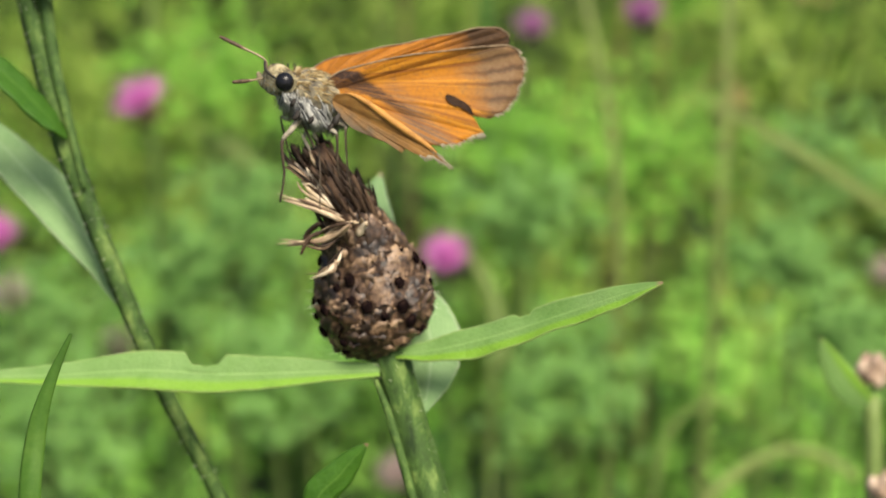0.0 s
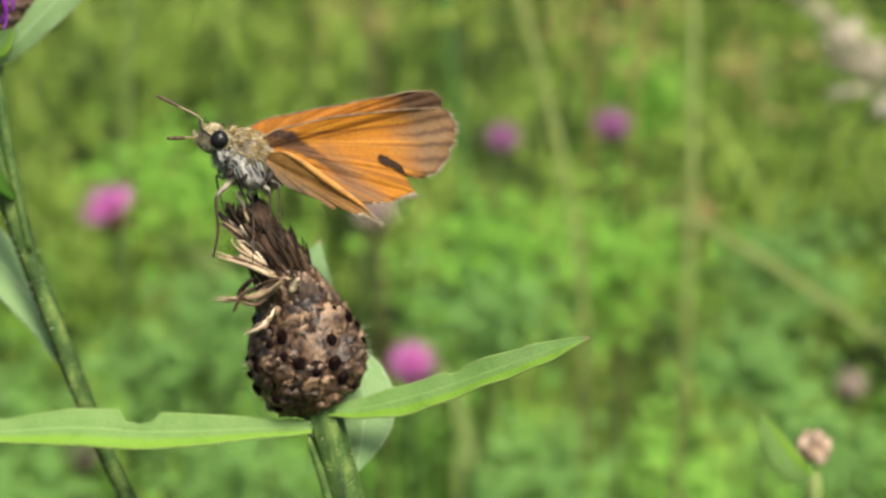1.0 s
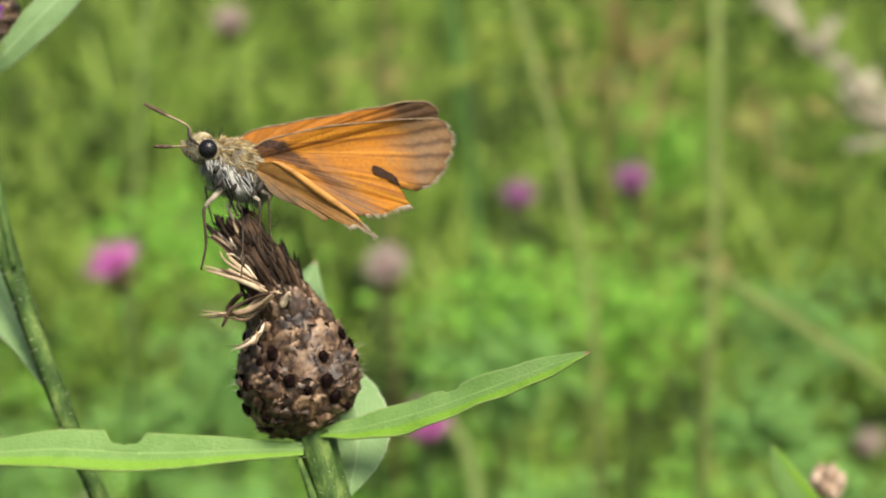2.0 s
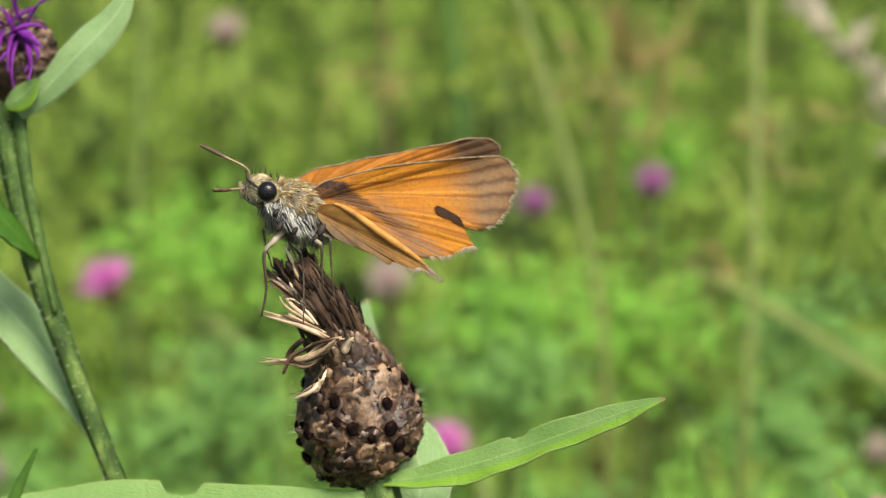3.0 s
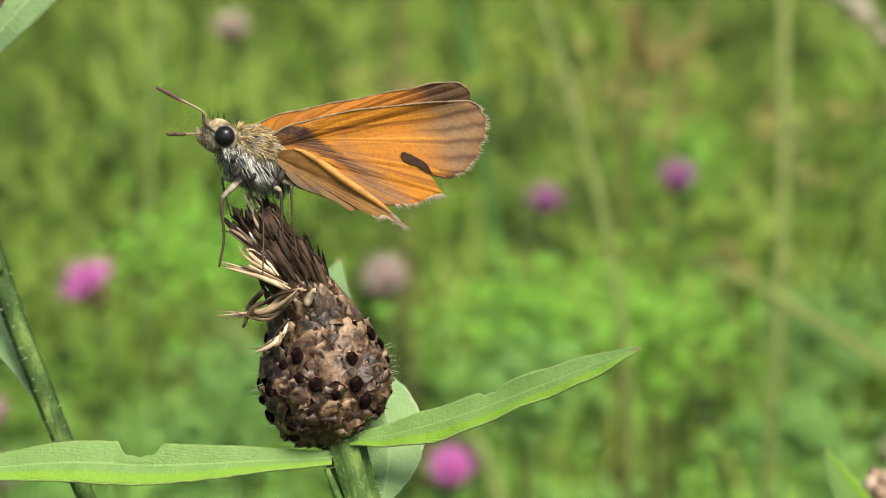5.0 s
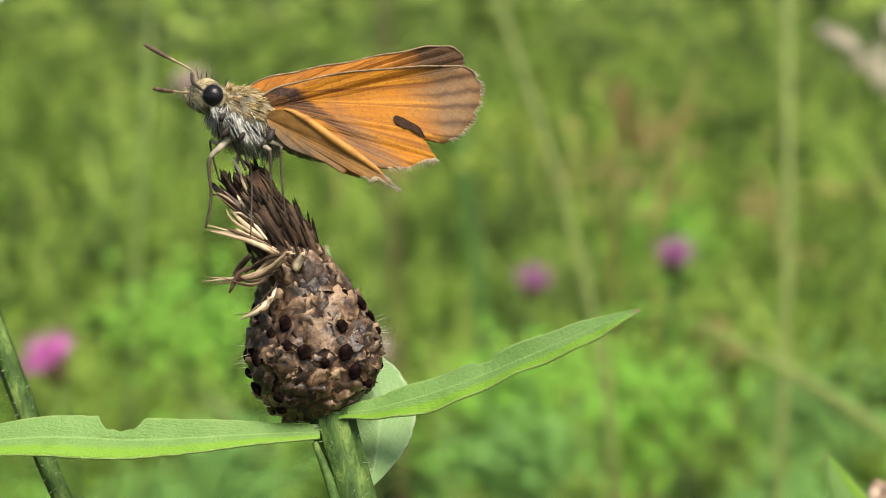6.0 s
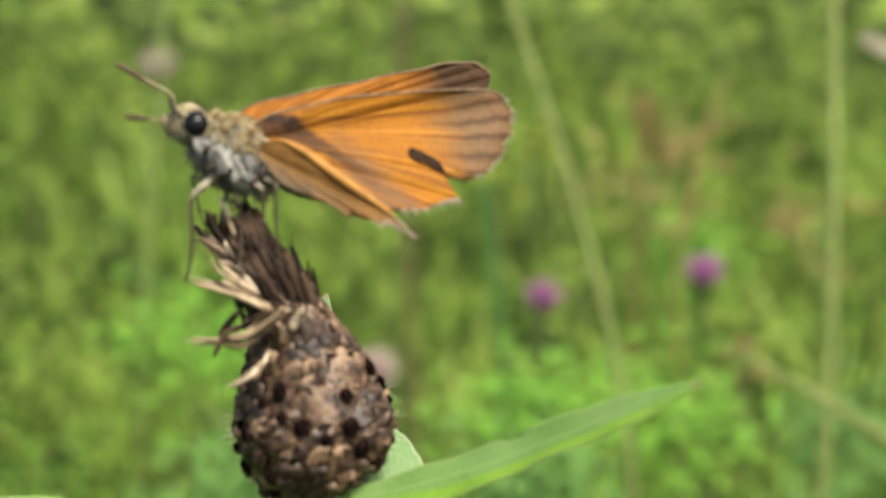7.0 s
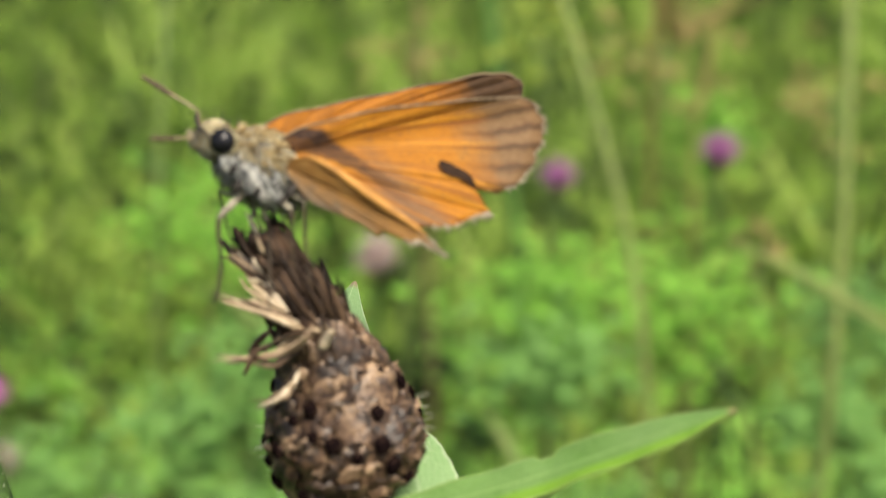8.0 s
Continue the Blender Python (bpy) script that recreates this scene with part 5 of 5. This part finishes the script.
    # legs
    legs = [
        ([V(-9.55, 8.9, -2), V(-10.32, 7.99, -2.9), V(-10.89, 7.15, -3), V(-10.74, 5.01, -2.6), V(-11.04, 3.17, -2.4)], 0.00024),
        ([V(-9.78, 9.21, -0.8), V(-10.47, 8.75, -0.6), V(-10.97, 8.9, -0.4), V(-10.62, 7.3, -0.6), V(-10.32, 6.34, -0.9)], 0.00016),
        ([V(-8.1, 8.37, -2.2), V(-7.49, 7.99, -3.2), V(-7.18, 7.6, -3.4), V(-7.15, 5.96, -3), V(-7.03, 4.7, -2.6)], 0.00020),
        ([V(-8.56, 8.25, -1), V(-8.71, 7.68, -0.9), V(-8.48, 7.22, -0.9), V(-8.33, 5.39, -1.8), V(-8.33, 2.64, -2.6)], 0.00015),
        ([V(-7.34, 8.64, -1.6), V(-6.57, 8.29, -2), V(-6.61, 7.87, -2), V(-6.5, 5.77, -1.6), V(-6.27, 4.01, -1.4)], 0.00017),
        ([V(-9.13, 8.44, -0.4), V(-9.32, 7.68, -0.2), V(-9.4, 7.3, -0.2), V(-9.13, 6.53, -0.6), V(-9.02, 5.77, -0.8)], 0.00015)]
    for q, wd in legs:
        path = smooth(q, 24)
        rr = [wd * s for s in smooth([0.9, 0.8, 0.5, 0.36, 0.28], 24)]
        bm = bmesh.new()
        tube(bm, path[:12], rr[:12], 9)
        lg = part("leg", bm, LEG_PALE, bug, "thin leg, pale above and dark brown below")
        bm = bmesh.new()
        tube(bm, path[11:], rr[11:], 8)
        for k in range(10):
            i = rng.randint(12, 22)
            hair(bm, path[i], D(rng.uniform(-1, 1), rng.uniform(-0.9, 0.1), rng.uniform(-1, 1)), 0.0002, 0.00002)
        part("shin", bm, LEG, lg, "dark thin lower leg")
    bm = bmesh.new()
    tube(bm, smooth([V(-10.85, 10.05, -1.6), V(-9.78, 8.98, -1.8), V(-9.09, 7.68, -1.8), V(-8.71, 6.84, -1.8)], 12), [0.00009] * 13, 6)
    part("tongue", bm, LEG, bug)


# ---- the flowering knapweed beside it ----
def build_neighbour():
    Y = 10.0
    base = to_ground(V(-9, -30, Y), 0.03, 0.03)
    plant = ALIVE["neighbour"] = thing("knapweed_plant", base, "flowering knapweed with purple florets and hairy green stem", "plant")
    pts = rooted(base, V(-12.2, -24, Y)) + [V(-12.2, -24, Y), V(-14.86, -17.35, 10), V(-18.69, -9.9, 10), V(-21.25, -3.97, 10), V(-23.65, 1.95, 10), V(-25.64, 7.49, 10), V(-26.9, 12.27, 10), V(-27.97, 16.85, 10), V(-28.12, 18.57, 10)]
    n = 120
    path, radii = smooth(pts, n), smooth([0.0021, 0.0017, 0.0013, 0.0009, 0.00076, 0.00066, 0.00054, 0.00056, 0.00064, 0.00068, 0.00080, 0.00080, 0.00085, 0.00095], n)
    bm = bmesh.new()
    tube(bm, path, radii, 16, 0.13)
    stem = part("stem", bm, STEM, plant, "dark green ribbed hairy stem")
    rng = random.Random(31)
    bm = bmesh.new()
    for k in range(420):
        i = rng.randint(58, n - 2)
        d = (path[i + 1] - path[i]).normalized()
        s = d.orthogonal().normalized()
        a = rng.uniform(0, 6.28)
        w = s * math.cos(a) + d.cross(s) * math.sin(a)
        hair(bm, path[i] + w * radii[i] * 0.95, w + d * rng.uniform(-0.6, 0.6), rng.uniform(0.00015, 0.0004), 0.000025)
    part("hairs", bm, HAIR, stem, "fine pale hairs")
    bm = bmesh.new()
    tube(bm, smooth([V(-24.23, 4.05, 9), V(-25.14, 7.87, 9.2), V(-26.21, 12.27, 9.4), V(-26.9, 16.85, 9.6), V(-26.98, 19.14, 9.8)], 30), smooth([0.0002, 0.00038, 0.00045, 0.0005], 30), 10, 0.08)
    part("side_stem", bm, STEM, plant)
    bm = bmesh.new()
    leaf(bm, [V(-25.45, 7.57, 9), V(-26.71, 9.02, 8), V(-28.43, 10.74, 7), V(-30.53, 12.46, 6), V(-33.4, 13.79, 5)], [0.0004, 0.0012, 0.0015, 0.0014, 0.0010, 0.0001], D(-0.5, 1, 0.4), D(0.4, -1, -0.2), n=60, m=5, wave=0.06, seed=5, tooth=0.04)
    part("leaf", bm, LEAF_DARK, plant, "dark green leaf clasping the stem")
    bm = bmesh.new()
    leaf(bm, [V(-21.55, -3.97, 11), V(-23.27, -0.53, 12), V(-25.75, 2.71, 13), V(-28.24, 5.39, 14), V(-31.1, 8.25, 15), V(-34.54, 11.12, 16)], [0.0003, 0.0012, 0.0018, 0.0019, 0.0017, 0.0011, 0.0001], D(0.7, 0.7, 0.9), D(-0.7, -0.7, -0.5), n=70, m=5, wave=0.06, seed=6, tooth=0.03)
    part("leaf", bm, LEAF_PALE, plant, "pale green leaf")
    bm = bmesh.new()
    leaf(bm, [V(-26.9, 17.04, 9), V(-25.37, 18.57, 8.5), V(-23.08, 21.05, 8), V(-20.79, 23.54, 8), V(-19.64, 25.64, 8)], [0.0004, 0.0009, 0.0012, 0.0013, 0.0009, 0.0001], D(-0.7, 0.7, 0.3), D(0.7, -0.7, 0.2), n=60, m=5, wave=0.06, seed=16, tooth=0.03)
    part("leaf", bm, LEAF_PALE, plant, "pale green leaf under the flower")
    bm = bmesh.new()
    leaf(bm, [V(-27.74, 17.62, 8), V(-26.71, 18.19, 7.5), V(-25.68, 19.34, 7)], [0.0003, 0.0009, 0.0008, 0.0001], D(-0.5, 0.8, 0.3), D(0.5, -0.8, 0.1), n=24, m=4)
    part("leaf", bm, LEAF, plant, "small bright green leaf")
    # flower head
    c = V(-27.21, 20.86, 10)
    bm = bmesh.new()
    blob(bm, c, (D(1, 0) * 0.0028, D(0, 0, 1) * 0.0028, D(0, 1) * 0.0036), 22, 14, 0.08)
    head = part("flower_head", bm, BRACT_CORE, plant, "brown scaly flower head")
    me = bpy.data.meshes["bract"]
    for k in range(70):
        z = 1 - 2 * (k + 0.5) / 70
        a = 2.4 * k
        out = D(math.cos(a) * math.sqrt(1 - z * z), z * 0.8, math.sin(a) * math.sqrt(1 - z * z))
        up = (D(0, 1) - out * out.dot(D(0, 1))).normalized()
        piece("bract", me, head, c + Vector((out.x * 0.0029, out.y * 0.0029, out.z * 0.0033)), basis(up.cross(out), up, out))
    rng = random.Random(77)
    tips = [(-25.83, 20.48), (-25.45, 21.36), (-26.33, 19.14), (-27.28, 18.69), (-28.43, 18.57), (-25.18, 22.58), (-25.95, 23.92), (-24.8, 24.68), (-29.19, 19.53), (-29.96, 22.2), (-27.67, 19.72), (-26.6, 19.72), (-28.81, 24.49), (-27.09, 25.07)]
    for k, (u, v) in enumerate(tips):
        a = c + D(rng.uniform(-0.2, 0.5), rng.uniform(0.1, 0.8), -1) * 0.0030
        e = V(u, v, 5.5 + rng.uniform(-1, 1))
        m = lerp(a, e, 0.55) + D(rng.uniform(-0.4, 1), rng.uniform(-0.2, 0.8), -0.6) * 0.0009
        bm = bmesh.new()
        q = smooth([a, m, e], 9)
        s = D(0.3, 0.6, 0.5)
        wf = 0.9 if k in (1, 4) else 0.42
        leaf(bm, q[::3], [0.00018 * wf, 0.00030 * wf, 0.00036 * wf, 0.00020 * wf, 0.00004], D(0.7, 0.7, 0.2), D(-0.7, -0.7, 0.3), n=12, m=2, thick=0.00012, wave=0.3, seed=k)
        part("floret", bm, PETAL_DEEP, head, "shrivelled purple floret")


def build_small_plants():
    # budding knapweed at the side
    base = to_ground(V(29.5, -24, 41), 0.01, 0.02)
    ob = thing("knapweed_bud", base, "budding knapweed with pale brown flower bud", "plant")
    bm = bmesh.new()
    tube(bm, smooth(rooted(base, V(29.08, -17.54, 41)) + [V(29.08, -17.54, 41), V(29, -9.9, 41)], 24), smooth([0.0017, 0.0014, 0.0012, 0.001, 0.0009, 0.0009, 0.0008], 24), 10)
    part("stem", bm, STRAW_GREEN, ob)
    for name, c, r in (("bud", V(29.04, -8.29, 41), 0.00135), ("bud", V(29.73, -16.09, 40), 0.0012)):
        bm = bmesh.new()
        blob(bm, c, (D(1, 0) * r * 0.8, D(0, 0, 1) * r * 0.8, D(0, 1) * r), 16, 10, 0.05)
        bud = part(name, bm, BUD, ob, "pale brown scaly bud")
        rg = random.Random(int(c.x * 1e5))
        for k in range(11):
            z = 0.9 - 1.6 * k / 10
            a = 2.4 * k
            out = D(math.cos(a) * math.sqrt(1 - z * z), z * 1.2, math.sin(a) * math.sqrt(1 - z * z))
            bm = bmesh.new()
            s = r * rg.uniform(0.38, 0.52)
            blob(bm, c + out * r * 0.85, (D(1, 0) * s, D(0, 0, 1) * s, D(0.1, 1) * s * 1.3), 10, 8, 0.1, 1500)
            part("bud_scale", bm, BUD, bud)
    bm = bmesh.new()
    leaf(bm, [V(28.7, -10.36, 38), V(27.59, -9.67, 37), V(26.37, -7.99, 36), V(25.53, -6, 35)], [0.0005, 0.0012, 0.0013, 0.0009, 0.0001], D(-0.7, -0.55, -0.1), D(0.7, 0.55, -0.1), n=30, m=4)
    part("leaf", bm, LEAF, ob, "fresh green leaf")
    # a broad grass blade close to the lens
    base = to_ground(V(-28, -22, -14), -0.005, -0.004)
    ob = thing("wild_grass", base, "single broad green grass blade", "grass")
    bm = bmesh.new()
    leaf(bm, rooted(base, V(-27.97, -19.45, -14)) + [V(-27.97, -19.45, -14), V(-27.59, -12.95, -14), V(-26.6, -9.13, -14), V(-25.14, -5.77, -14)], [0.0010, 0.0010, 0.0009, 0.0009, 0.0008, 0.0007, 0.0006, 0.00035, 0.00008], D(-1, 0.2, 0.3), D(1, -0.2, 0.3), n=50, m=3, thick=0.00025)
    part("blade", bm, BLADE, ob)


def far_place(u, v, dist):
    """World point seen at the far distance dist (m) along the first view's way."""
    return V(u, v, (dist - REACH) * 1000)


def build_background():
    P = "fresh purple-pink knapweed flower on a thin stem"
    flowers = [
        ("a", Vector((-0.0849, 0.4141, 0.3765)), 0.0150, PETAL, P), ("b", Vector((0.0338, 0.5742, 0.3577)), 0.0140, PETAL_DUSKY, P), ("c", Vector((0.0741, 0.515, 0.3783)), 0.0135, PETAL_DUSKY, P),
        ("d", Vector((0.0015, 0.3619, 0.3522)), 0.0125, PETAL, P), ("e", Vector((0.1376, 0.4718, 0.3028)), 0.0105, PETAL_FADED, "pale pinkish knapweed flower in the meadow"),
        ("f", V(-30.42, 1.38, 309.2), 0.0125, PETAL, P), ("g", V(-29.38, -2.71, 339.2), 0.0125, PETAL_FADED, "faded pinkish knapweed flower"), ("h", V(-22.12, -6.27, 359.2), 0.0115, PETAL_FADED, "faded pinkish knapweed flower"),
        ("i", V(-3.21, -14.86, 349.2), 0.0125, PETAL_FADED, "faded pinkish knapweed flower"), ("j", V(-4.43, 10.55, 389.2), 0.0155, PETAL_FADED, "faded pinkish knapweed flower"), ("k", V(-13.91, 27.74, 509.2), 0.0155, PETAL_FADED, "faded pinkish knapweed flower")]
    out = {}
    for i, (key, p, s, m, lab) in enumerate(flowers):
        out[key] = knapweed_flower(p, s, m, lab, 100 + i, lean=(random.Random(i).uniform(-0.04, 0.04), 0.03), face=(-0.40, -0.2, 0.9) if key == "a" else (0, -0.5, 0.85), wide=1.7 if key == "a" else 1.0)
    # tall stalks
    for u0, u1, r, dist, m, lab in ((18.9, 19.5, 0.00160, 0.40, STRAW_MID, "tall straw-coloured grass stalk"), (11.65, 3.8, 0.00130, 0.40, STRAW_MID, "thin pale green leaning grass stalk"), (-19.64, -19.07, 0.0012, 0.50, STRAW_GREEN, "pale green upright grass stalk"),
                                    (-2.2, -3.4, 0.0012, 0.62, STALK_BROWN, "dead brown upright stalk")):
        top, mid = far_place(u1, 36.72, dist), far_place(u0, 5.39, dist)
        STALKS.append(grass_stalk([to_ground(mid, 0.002, 0.03), lerp(to_ground(mid, 0.002, 0.03), mid, 0.6), mid, top], r, r * 0.7, m, lab))
    # arching dry blades
    for q, r, dist in (([(17.42, -17.54), (20.86, -14.48), (24.68, -13.6), (28.12, -15.63)], 0.0014, 0.3), ([(14.37, -16.01), (15.32, -12.19), (18.19, -10.2), (20.48, -11.04)], 0.0005, 0.3)):
        p = [far_place(u, v, dist) for u, v in q]
        grass_stalk(rooted(to_ground(p[0], -0.02, 0.03), p[0]) + p, r, r * 0.6, STRAW_MID, "bent pale grass blade, half dry", group="bent dry grasses")
    # broad blades: two bent over, one upright, one withered
    for q, w, dist, m, lab in (([(37, -4.5), (31.7, 1.2), (26.5, 4.9), (21.2, 8.2), (16.5, 10.6)], 0.0024, 0.34, STRAW_MID, "pale half-dry grass blade bent over"), ([(4.6, 2.0), (3.4, 12.0), (2.4, 20.0), (1.5, 28.0), (0.4, 34.0)], 0.0062, 0.62, BLADE, "broad dull green upright grass blade"),
                               ([(12.4, 22.6), (14.0, 24.5), (17.0, 26.3), (20.2, 27.3)], 0.0060, 0.55, WITHERED, "withered orange-brown grass blade bent over"), ([(3.2, -14.0), (4.0, -8.0), (3.2, -3.0), (1.2, 0.4)], 0.0036, 0.40, STRAW_GREEN, "pale green curved grass blade"),
                               ([(-9.6, -2.0), (-11.4, 3.5), (-14.2, 6.6), (-18.0, 8.4)], 0.0050, 0.50, STRAW_GREEN, "pale green curved grass blade"), ([(14.8, 14.0), (15.4, 20.0), (16.6, 25.0), (18.6, 31.0)], 0.0026, 0.58, WITHERED, "withered brown upright grass blade")):
        p = [far_place(u, v, dist) for u, v in q]
        grass_blade([to_ground(p[0], 0.004, 0.02)] + p, w, m, lab, way=(0.35, 0.1, 1) if abs(q[-1][0] - q[0][0]) > 8 else (1, 0, 0.15))
    # seed grasses
    p = far_place(36.53, 14.56, 0.42)
    STALKS.append(seed_grass([to_ground(p, 0.02, 0.03), lerp(to_ground(p, 0.02, 0.03), p, 0.6), p, far_place(33.86, 19.53, 0.42), far_place(26.21, 29.08, 0.42)], 0.40, "tall meadow grass with pinkish cream seed head", 3))
    # broad-leaved herbs; the light they catch is put into brighter leaf colours
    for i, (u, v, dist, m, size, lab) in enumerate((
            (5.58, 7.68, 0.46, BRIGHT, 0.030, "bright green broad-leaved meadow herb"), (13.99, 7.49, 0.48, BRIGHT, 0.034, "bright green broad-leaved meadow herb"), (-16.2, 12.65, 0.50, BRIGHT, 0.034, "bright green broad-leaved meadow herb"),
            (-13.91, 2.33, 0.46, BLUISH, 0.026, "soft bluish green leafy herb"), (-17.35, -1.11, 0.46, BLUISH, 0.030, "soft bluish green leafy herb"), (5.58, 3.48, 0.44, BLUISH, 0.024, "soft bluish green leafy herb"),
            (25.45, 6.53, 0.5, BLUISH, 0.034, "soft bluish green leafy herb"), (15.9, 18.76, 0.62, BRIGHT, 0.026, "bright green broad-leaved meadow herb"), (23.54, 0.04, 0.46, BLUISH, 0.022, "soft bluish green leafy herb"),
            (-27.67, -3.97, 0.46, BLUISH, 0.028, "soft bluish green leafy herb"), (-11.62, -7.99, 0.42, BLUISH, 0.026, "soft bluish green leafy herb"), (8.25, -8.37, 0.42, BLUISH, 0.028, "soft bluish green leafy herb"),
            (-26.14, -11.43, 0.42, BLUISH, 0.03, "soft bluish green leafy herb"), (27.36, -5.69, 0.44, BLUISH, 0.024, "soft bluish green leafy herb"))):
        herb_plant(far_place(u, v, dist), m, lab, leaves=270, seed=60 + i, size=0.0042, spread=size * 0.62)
    W = "withered orange-brown meadow plant"
    for i, (p, m, size, n, lab) in enumerate(((V(13.34, 25.45, 489.2), WITHERED, 0.030, 16, W), (V(11.5, 24.11, 509.2), WITHERED, 0.026, 12, W), (V(24.3, 21.05, 449.2), WITHERED, 0.024, 12, W), (V(5.01, 25.07, 489.2), YELLOWED, 0.030, 10, "yellowing green meadow plant"),
                                              (V(-3.4, 24.11, 549.2), WITHERED, 0.022, 10, W), (V(18.76, 10.55, 389.2), WITHERED, 0.012, 6, W))):
        herb_plant(p, m, lab, leaves=n * 2, seed=90 + i, size=0.0065, spread=size * 0.8, group="withered plants in the meadow")
    return out


build_ground()
build_meadow()
build_knapweed()
build_butterfly()
build_neighbour()
build_small_plants()
FLOWERS = build_background()


def sway(ob, height, rows):
    """Wind: leans a plant about its foot so that its top, at that height, goes dx mm sideways; dz mm is its bob."""
    b = WORLD[ob]
    walk(ob, [(s, Matrix.Translation(b + Vector((0, 0, dz / 1000))) @ Matrix.Rotation(math.atan(dx / 1000 / height), 4, "Y")) for s, dx, dz in rows])


def motions():
    """A light wind moves the flowers and stalks; the butterfly's antenna and the leaf behind it stir."""
    ant = ALIVE["antenna_far"]
    m0 = Matrix.Translation(ant.location)
    walk(ant, [(0.0, m0), (3.0, m0), (6.0, m0 @ pose(0, 0, 0, 0, 3, 0)), (7.2, m0 @ pose(0, 0, 0, 0, 3, 0)), (8.0, m0 @ pose(0, 0, 0, 0, 6, 0))])
    far = ALIVE["fore2"]
    m2 = Matrix.Translation(far.location)
    walk(far, [(s, m2 @ Matrix.Rotation(radians(-a), 4, AWAY)) for s, a in ((0.0, 0), (4.5, 0.3), (6.0, 1.2), (6.8, 2.2), (7.4, 2.0), (8.0, 0.6))])
    flap = ALIVE["back_leaf"]
    m1 = Matrix.Translation(flap.location)
    walk(flap, [(0.0, m1), (4.5, m1), (6.0, m1 @ pose(0, 0, 0, 0, -1.2, 0)), (6.6, m1 @ pose(0, 0, 0, 0, -2.8, 0)), (8.0, m1 @ pose(0, 0, 0, 0, -2.2, 0))])
    sway(FLOWERS["a"], 0.375, [(0.0, 3.6, 0.7), (1.5, 3.0, 0.3), (2.8, -0.5, -0.3), (4.0, -5.4, -0.5), (4.6, -7.6, 0.0), (6.0, -14.5, -0.9), (6.6, -34, -1), (8.0, -44, -1)])
    sway(FLOWERS["b"], 0.357, [(0.0, -1.9, -1.6), (1.5, -2.0, -1.0), (3.5, 5.0, 0.4), (4.5, 3.0, 1.4), (6.0, 2.1, 0.8), (6.5, -1.5, 0.4), (8.0, -1.4, 0.4)])
    sway(FLOWERS["c"], 0.378, [(0.0, -10.5, -1.6), (1.5, -10.0, -1.4), (3.0, -2.4, 0.0), (4.5, -0.3, 1.2), (6.5, 3.7, 0.4), (8.0, 4.2, 1.2)])
    sway(FLOWERS["d"], 0.352, [(0.0, -0.9, 1.2), (1.5, -0.5, 0.3), (3.0, 2.3, -2.0), (4.5, 0.8, -5.2), (6.2, 1, -18), (8.0, 1, -26)])
    sway(FLOWERS["j"], 0.36, [(0.0, 8, 0), (1.5, 8, 0), (3.0, 7.5, -1.0), (4.0, 4.5, 0), (6.5, 0, 0), (8.0, -6, 0)])
    sway(FLOWERS["k"], 0.5, [(0.0, 0, 0), (3.5, 0, 0), (6.0, -18, 12), (6.5, -33, 24), (7.0, -39, 23), (8.0, -46, 20)])
    sway(ALIVE["neighbour"], 0.46, [(0.0, 0, 0), (0.5, 0.3, 0), (1.5, 0.4, 0), (2.8, -0.1, 0), (3.5, -0.2, 0), (6.0, -1.7, 0), (8.0, -2.6, 0)])
    sway(STALKS[0], 0.42, [(0.0, 0, 0), (1.5, 0.5, 0), (3.0, 10.3, 0), (4.0, 12.6, 0), (6.0, 17.0, 0), (6.5, 19.5, 0), (7.0, 20.0, 0), (8.0, 19.0, 0)])
    sway(STALKS[1], 0.42, [(0.0, 0, 0), (3.0, -0.2, 0), (4.0, 2.8, 0), (6.0, 0.1, 0), (6.5, -0.8, 0), (8.0, -1.6, 0)])
    sway(STALKS[-1], 0.5, [(0.0, -11, 0), (1.6, -11, 0), (3.5, 0, 0), (4.6, 2, 0), (6.0, 15, 0), (8.0, 18, 0)])


motions()
